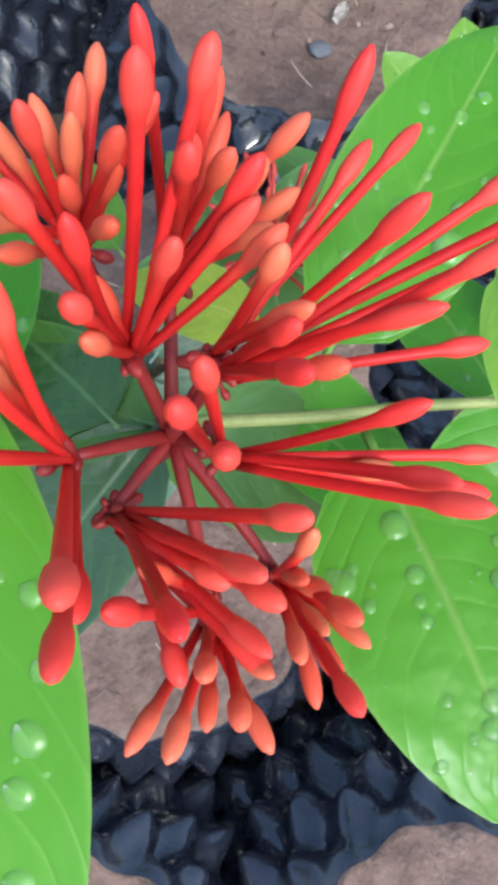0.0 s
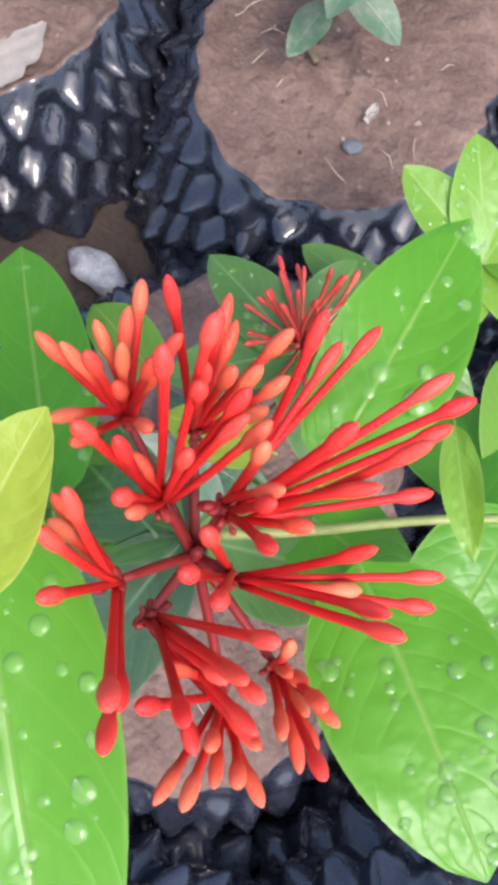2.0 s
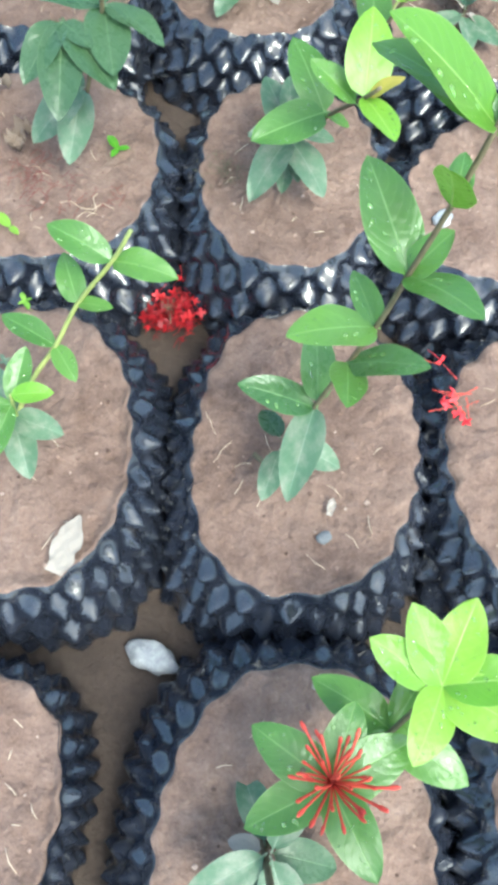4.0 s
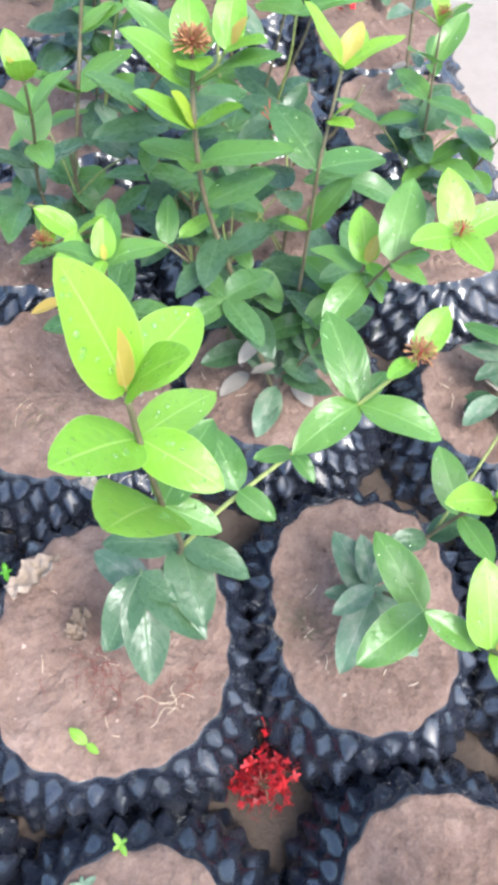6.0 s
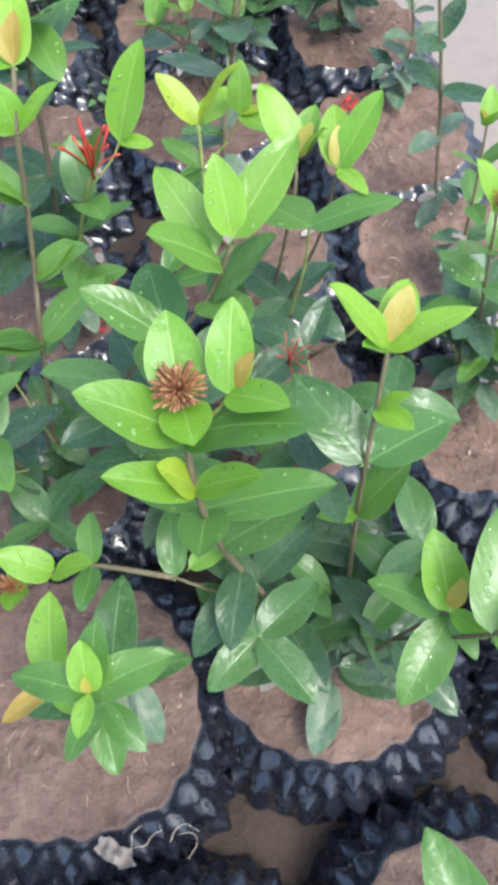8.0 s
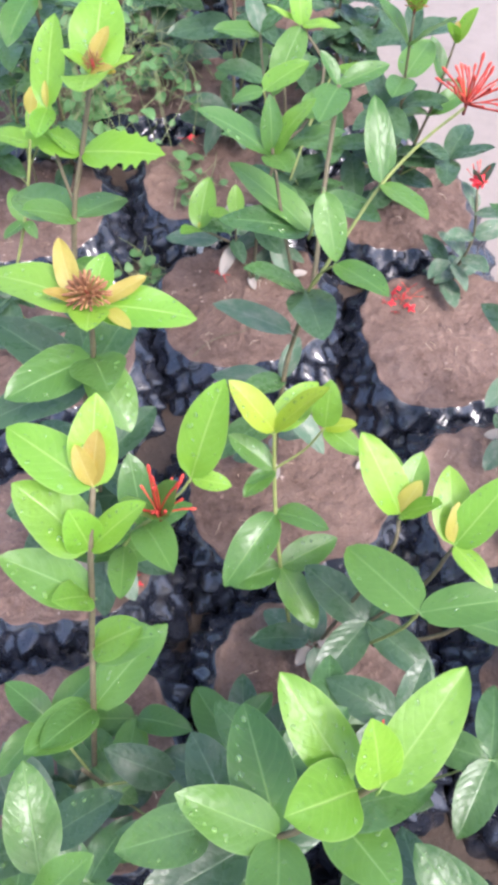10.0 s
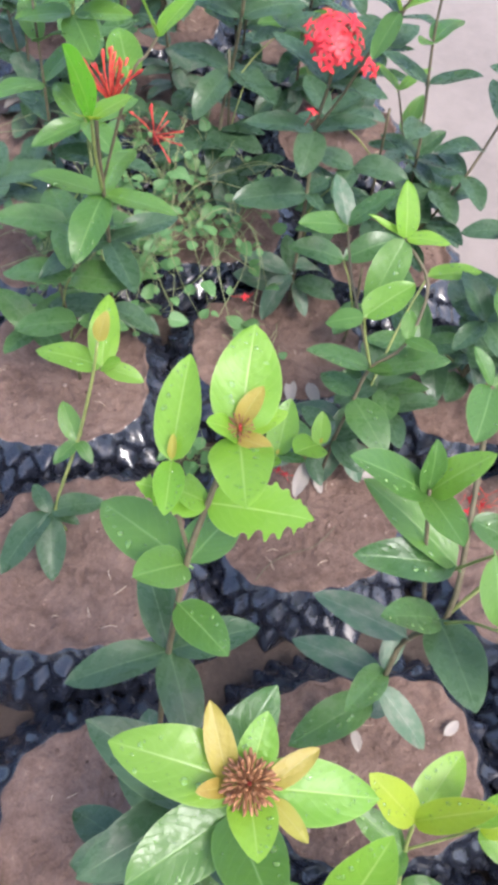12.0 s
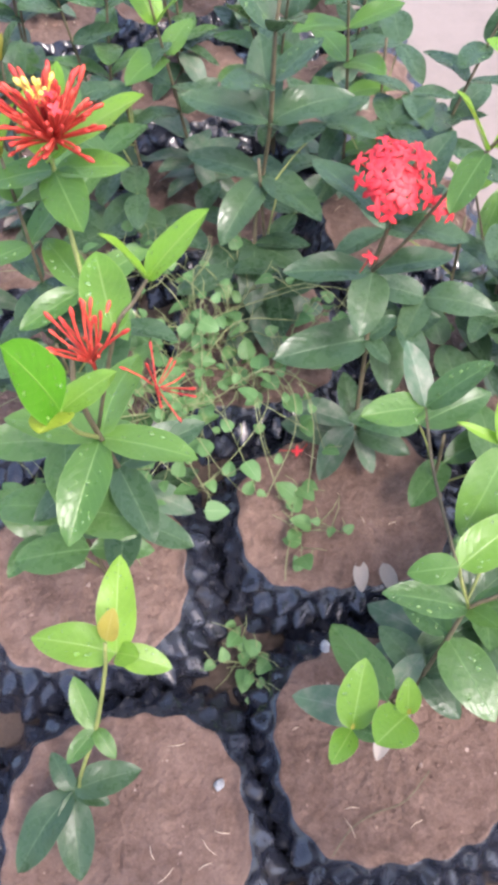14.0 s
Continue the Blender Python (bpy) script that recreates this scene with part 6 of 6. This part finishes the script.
# ---- weeds ----
def heart_mesh():
    sh = LeafShape(0.78, 0.22, 0.2, 0.02, 0.42, 9, False, 1.1)
    return sh.build("weed_leaf", LEAF["weed"])


HEART = heart_mesh()


def weed(x, y, runners, reach, leaves, seed, z=0.3, high=0.1, wires=4):
    """A low creeping weed: thin runners with small heart-shaped leaves."""
    rng = random.Random(seed)
    root = thing("creeping_weed", (x, y, z), "low green creeping weed with small heart-shaped leaves on wiry runners", "weed", "weeds")
    for k in range(runners):
        a = 2 * math.pi * k / runners + rng.uniform(-0.4, 0.4)
        pts, q, h = [Vector((0, 0, 0))], Vector((0, 0, 0)), a
        for i in range(6):
            h += rng.uniform(-0.5, 0.5)
            q = q + Vector((math.cos(h), math.sin(h), 0)) * reach / 6
            pts.append(Vector((q.x, q.y, high * math.sin(math.pi * (i + 1) / 7) * rng.uniform(0.5, 1.2))))
        line = smooth_line(pts, 3)
        part("runner", tube("runner", line, [0.0009 - 0.0005 * i / len(line) for i in range(len(line))], WISP, 5), root)
        for i in range(leaves):
            f = along(line, (i + 1) / leaves)
            s = 0.015 + 0.021 * rng.random() ** 1.5
            part("leaf", HEART, root, aim(f + Vector((0, 0, 0.004)), rng.uniform(0, 360), rng.uniform(-15, 45), rng.uniform(-25, 25), s))
        for i in range(6):
            f = along(line, rng.random())
            d = Vector((rng.uniform(-0.035, 0.035), rng.uniform(-0.035, 0.035), rng.uniform(0.01, 0.05)))
            part("tendril", tube("tendril", [f, f + d * 0.6 + Vector((0.004, 0, 0)), f + d], [0.0007, 0.0006, 0.0004], WISP, 4), root)
    for k in range(wires):
        a, c = rng.uniform(0, 2 * math.pi), rng.uniform(-0.35, 0.35)
        pts = [Vector((math.cos(a + c * i) * reach * 0.42 * i, math.sin(a + c * i) * reach * 0.42 * i, high * (0.35 + 0.55 * math.sin(math.pi * (i + 0.5) / 4) * rng.uniform(0.6, 1.3)))) for i in range(4)]
        part("runner", tube("runner", smooth_line(pts, 4), [0.0009] * 5 + [0.0007] * 4 + [0.0006] * 4, WISP, 5), root)
    return root


weed(-0.25, 2.45, 9, 0.18, 7, 90, high=0.16)
weed(-0.22, 2.55, 9, 0.2, 6, 96, high=0.14)
weed(-0.38, 2.55, 8, 0.2, 7, 97, high=0.16)
weed(-0.31, 2.38, 9, 0.18, 7, 91, high=0.2)
weed(-0.16, 2.45, 7, 0.17, 5, 92, high=0.14)
weed(-0.40, 2.36, 7, 0.15, 7, 93)
weed(-0.14, 2.225, 3, 0.07, 4, 94, 0.287, 0.03, 1)
weed(-0.24, 2.06, 4, 0.06, 4, 95, 0.2, 0.05, 0)


# ---- loose things ----
def stone(x, y, z, s, seed, label="small pale stone lying on the soil", mat=STONE):
    rng = random.Random(seed)
    bm = bmesh.new()
    bmesh.ops.create_icosphere(bm, subdivisions=3, radius=1.0)
    for v in bm.verts:
        k = 1 + 0.3 * noise.noise(v.co * 1.6 + Vector((seed, 0, 0))) + 0.08 * noise.noise(v.co * 5)
        v.co = Vector((v.co.x * s[0], v.co.y * s[1], v.co.z * s[2])) * k
    me = bpy.data.meshes.new("stone")
    bm.to_mesh(me)
    bm.free()
    me.materials.append(mat)
    me.polygons.foreach_set("use_smooth", [True] * len(me.polygons))
    ob = new("stone", me)
    ob.matrix_world = pose(x, y, z + s[2] * 0.55, 0, 0, rng.uniform(0, 360))
    return tagged(ob, label, "stone", "stones")


stone(0.283, 0.428, 0.285, (0.016, 0.011, 0.009), 1, "white stone on the rim between two pots")
stone(-0.046, -0.178, 0.141, (0.033, 0.019, 0.012), 2, "grey flat stone on the damp ground between pots")
stone(-0.131, 2.05, 0.283, (0.008, 0.007, 0.006), 4)
stone(-0.293, 1.902, 0.284, (0.007, 0.006, 0.006), 5)
stone(0.144, -0.038, 0.282, (0.007, 0.010, 0.003), 7, "dark flat stone on the soil", SLATE)


def dead_leaf(x, y, z, az, size, shape, label="dry pale fallen leaf lying on the soil"):
    ob = new("fallen_leaf", LEAF_MESH[("dead", shape)])
    ob.matrix_world = aim(Vector((x, y, z)), az, 2, 8, size)
    return tagged(ob, label, "leaf", "fallen leaves")



def scrap(x, y, z, az, length, width, seed, tone="dead", crush=0.15, label="torn pale silver dry leaf on the pot rim"):
    """A broad dry leaf with torn edges, crumpled."""
    rng = random.Random(seed)
    rows, cols = 24, 14
    verts, uvs, faces = [], [], []
    k = width / length
    for i in range(rows + 1):
        s = i / rows
        wide = 0.5 * k * (0.5 + 0.5 * math.sin(math.pi * min(s * 0.8 + 0.12, 1.0))) * (1 - 0.8 * max(s - 0.75, 0) / 0.25)
        for j in range(cols + 1):
            u = j / cols * 2 - 1
            edge = 1 + 0.5 * noise.fractal(Vector((s * 3, 3.0 * (u > 0), seed)), 1.2, 2.0, 2) * abs(u)
            q = Vector((wide * u * edge, s, 0))
            q.z = crush * k * (1.1 * noise.fractal(Vector((q.x * 4.5, q.y * 4.5, seed)), 0.8, 2.0, 4) + 0.5 * abs(u) ** 2)
            verts.append(q)
            uvs.append((0.5 + 0.5 * u, s))
    for i in range(rows):
        for j in range(cols):
            o = i * (cols + 1) + j
            faces.append((o, o + 1, o + cols + 2, o + cols + 1))
    ob = new("fallen_leaf", mesh_from("fallen_leaf", verts, faces, LEAF[tone], True, uvs))
    ob.matrix_world = aim(Vector((x, y, z)), az, 3, rng.uniform(-6, 6), length)
    return tagged(ob, label, "leaf", "fallen leaves")


scrap(-0.156, -0.112, 0.293, 74, 0.070, 0.031, 12, "dead", 0.08)
scrap(-0.405, 0.528, 0.298, 35, 0.08, 0.034, 4, "crisp", 0.6, "crumpled pale brown dry leaf on the soil")
scrap(-0.318, 0.462, 0.297, 70, 0.045, 0.028, 5, "crisp", 0.8, "crumpled pale brown dry leaf on the soil")
scrap(-0.318, 0.695, 0.295, -35, 0.05, 0.022, 6, "dead", 0.4, "shredded white dry leaf on the pot rim")
scrap(0.148, -0.012, 0.287, 80, 0.022, 0.010, 7, "dead", 0.3, "small pale scrap of dry leaf on the soil")
scrap(0.142, -0.208, 0.288, 70, 0.018, 0.010, 8, "dead", 0.3, "small pale scrap of dry leaf on the soil")


def seedling(x, y, z, size, count, tone="young", label="tiny green seedling growing in the soil"):
    """A few small leaves on a short stem."""
    root = thing("seedling", (x, y, z), label, "seedling", "seedlings")
    part("stem", tube("stem", [(0, 0, -0.003), (0, 0, 0.003), (0.001, 0, 0.006)], [0.0006, 0.0006, 0.0005], STEM_G, 5), root)
    for k in range(count):
        leaf(root, (x + 0.001, y, z + 0.005), 360 / count * k + 40 * math.sin(x * 90), 12, size * (0.8 + 0.4 * (k % 2)), tone, k % 3)
    return root


seedling(-0.255, 0.227, 0.288, 0.012, 4, "young")
seedling(-0.295, 0.188, 0.288, 0.014, 5, "dusty", "small pale seedling growing in the soil")
seedling(-0.326, 0.175, 0.288, 0.014, 4, "dusty", "small pale seedling growing in the soil")
seedling(-0.263, 0.141, 0.288, 0.009, 4, "dusty", "small pale seedling growing in the soil")
seedling(-0.297, 0.337, 0.288, 0.024, 2, "young", "small yellow seedling by the pot rim")
seedling(-0.414, 0.559, 0.288, 0.012, 4, "fresh")
seedling(-0.177, 0.485, 0.288, 0.022, 3, "fresh")


def litter(x, y, z, count, rx, ry, reach, mat, seed, label, curl=0.3):
    """Loose thin threads lying on the soil."""
    rng = random.Random(seed)
    out = []
    for _ in range(count):
        p = Vector((rng.gauss(0, rx), rng.gauss(0, ry), rng.uniform(0.0, 0.004)))
        h, pts = rng.uniform(0, 6.28), [p]
        for _k in range(4):
            h += rng.uniform(-curl, curl) * 2
            p = p + Vector((math.cos(h), math.sin(h), rng.uniform(-0.1, 0.15))) * reach * rng.uniform(0.15, 0.3)
            pts.append(p)
        line = smooth_line(pts, 3)
        out.append(tube_data(line, [0.0004] * len(line), 4))
    ob = new("litter", mesh_from("litter", *joined(out), mat))
    ob.location = (x, y, z)
    return tagged(ob, label, "litter", "", "stuff")


litter(-0.295, 0.432, 0.289, 40, 0.024, 0.016, 0.02, DRY_RED, 1, "dried dark red flower threads on the soil")
litter(-0.25, 0.40, 0.289, 26, 0.028, 0.020, 0.022, DRY_RED, 2, "dried dark red flower threads on the soil")
litter(-0.165, 0.41, 0.289, 14, 0.008, 0.010, 0.012, DRY_RED, 3, "dried red flower threads by the pot rim")
litter(-0.212, 0.378, 0.291, 4, 0.014, 0.008, 0.055, STRAW, 4, "pale curled straw lying on the soil", 0.7)
litter(-0.25, 0.69, 0.291, 4, 0.03, 0.006, 0.05, STRAW, 5, "pale dry fibres on the pot rim", 0.5)
litter(0.0, 0.06, 0.288, 2, 0.012, 0.012, 0.035, STRAW, 6, "pale dry fibres on the soil", 0.4)
# dark threads strewn here to stand in for soft shade left of the stem
litter(-0.025, 0.472, 0.287, 70, 0.014, 0.016, 0.014, STEM_B, 7, "dark brown threads darkening the soil", 0.8)
litter(-0.40, 0.80, 0.287, 60, 0.03, 0.02, 0.014, STEM_B, 8, "dark brown threads darkening the soil", 0.8)

for _x, _y, _a, _s, _k in ((-0.07, 0.87, 220, 0.06, 0), (0.0, 0.85, -60, 0.05, 2), (-0.05, 1.97, -80, 0.03, 1), (0.02, 1.96, 10, 0.035, 3),
                           (-0.06, 2.16, -100, 0.045, 1), (-0.03, 2.15, -80, 0.045, 0), (-0.28, 1.56, 100, 0.03, 1), (0.06, 1.56, 30, 0.03, 1)):
    dead_leaf(_x, _y, 0.291, _a, _s, _k)


def petals(x, y, z, count, spread, seed, tall=0.01, old=False, label="fallen red flowers lying on the soil"):
    """A heap of dropped flowers."""
    rng = random.Random(seed)
    root = thing("fallen_flowers", (x, y, z), label, "flowers", "fallen flowers")
    for i in range(count):
        at = Vector((rng.gauss(0, spread), rng.gauss(0, spread * 0.8), rng.uniform(0.002, tall)))
        if i % 2:
            ob = part("floret", FLORET_OLD if old else FLORET, root, toward(at, (rng.uniform(-1, 1), rng.uniform(-1, 1), rng.uniform(0.2, 1)), rng.uniform(0, 6), rng.uniform(0.006, 0.010)))
        else:
            ob = part("tube", SPENT_OLD if old else SPENT[i % 3], root, toward(at, (rng.uniform(-1, 1), rng.uniform(-1, 1), rng.uniform(-0.05, 0.25)), 0, rng.uniform(0.011, 0.018) if old else rng.uniform(0.02, 0.03)))
    return root


petals(0.222, 1.90, 0.262, 20, 0.018, 101)
petals(0.29, 0.145, 0.288, 16, 0.016, 102)
petals(0.275, 0.20, 0.288, 3, 0.006, 103)
petals(-0.268, 1.50, 0.29, 4, 0.006, 104)
petals(-0.112, 1.982, 0.287, 4, 0.008, 105)
petals(-0.121, 2.338, 0.30, 3, 0.004, 106)
petals(-0.30, 1.42, 0.288, 4, 0.01, 107)
wilted = petals(-0.083, 0.297, 0.165, 190, 0.021, 109, 0.04, True, "dark red wilted flower cluster dropped between two pots")
_r = random.Random(31)
for _k in range(7):
    _a = _k * 0.9
    _d = Vector((math.cos(_a), math.sin(_a), 0)) * _r.uniform(0.012, 0.022)
    part("stalk", tube("stalk", [(0, -0.01, 0.044), Vector((0, -0.006, 0.05)) + _d * 0.5, Vector((0, -0.004, 0.044)) + _d], [0.0006, 0.0005, 0.0004], STEM_B, 5), wilted)
part("stalk", tube("stalk", [(0, -0.008, 0.046), (0.004, -0.02, 0.05), (0.006, -0.034, 0.046)], [0.0007, 0.0007, 0.0006], STEM_B, 5), wilted)


def twig(pts, r, label):
    """A thin dry twig lying on the soil."""
    root = thing("twig", pts[0], label, "twig", "twigs")
    part("stick", tube("stick", [Vector(q) - Vector(pts[0]) for q in smooth_line([Vector(q) for q in pts], 4)], [r] * (4 * (len(pts) - 1) + 1), STEM_B, 6), root)
    return root


twig([(-0.17, 1.805, 0.291), (-0.143, 1.83, 0.291), (-0.111, 1.843, 0.291), (-0.071, 1.851, 0.291), (-0.033, 1.88, 0.291)], 0.0009, "thin reddish brown dry twig lying on the soil")
twig([(0.053, 0.054, 0.291), (0.071, 0.04, 0.291), (0.089, 0.024, 0.291)], 0.0035, "short dark brown stick lying on the soil")
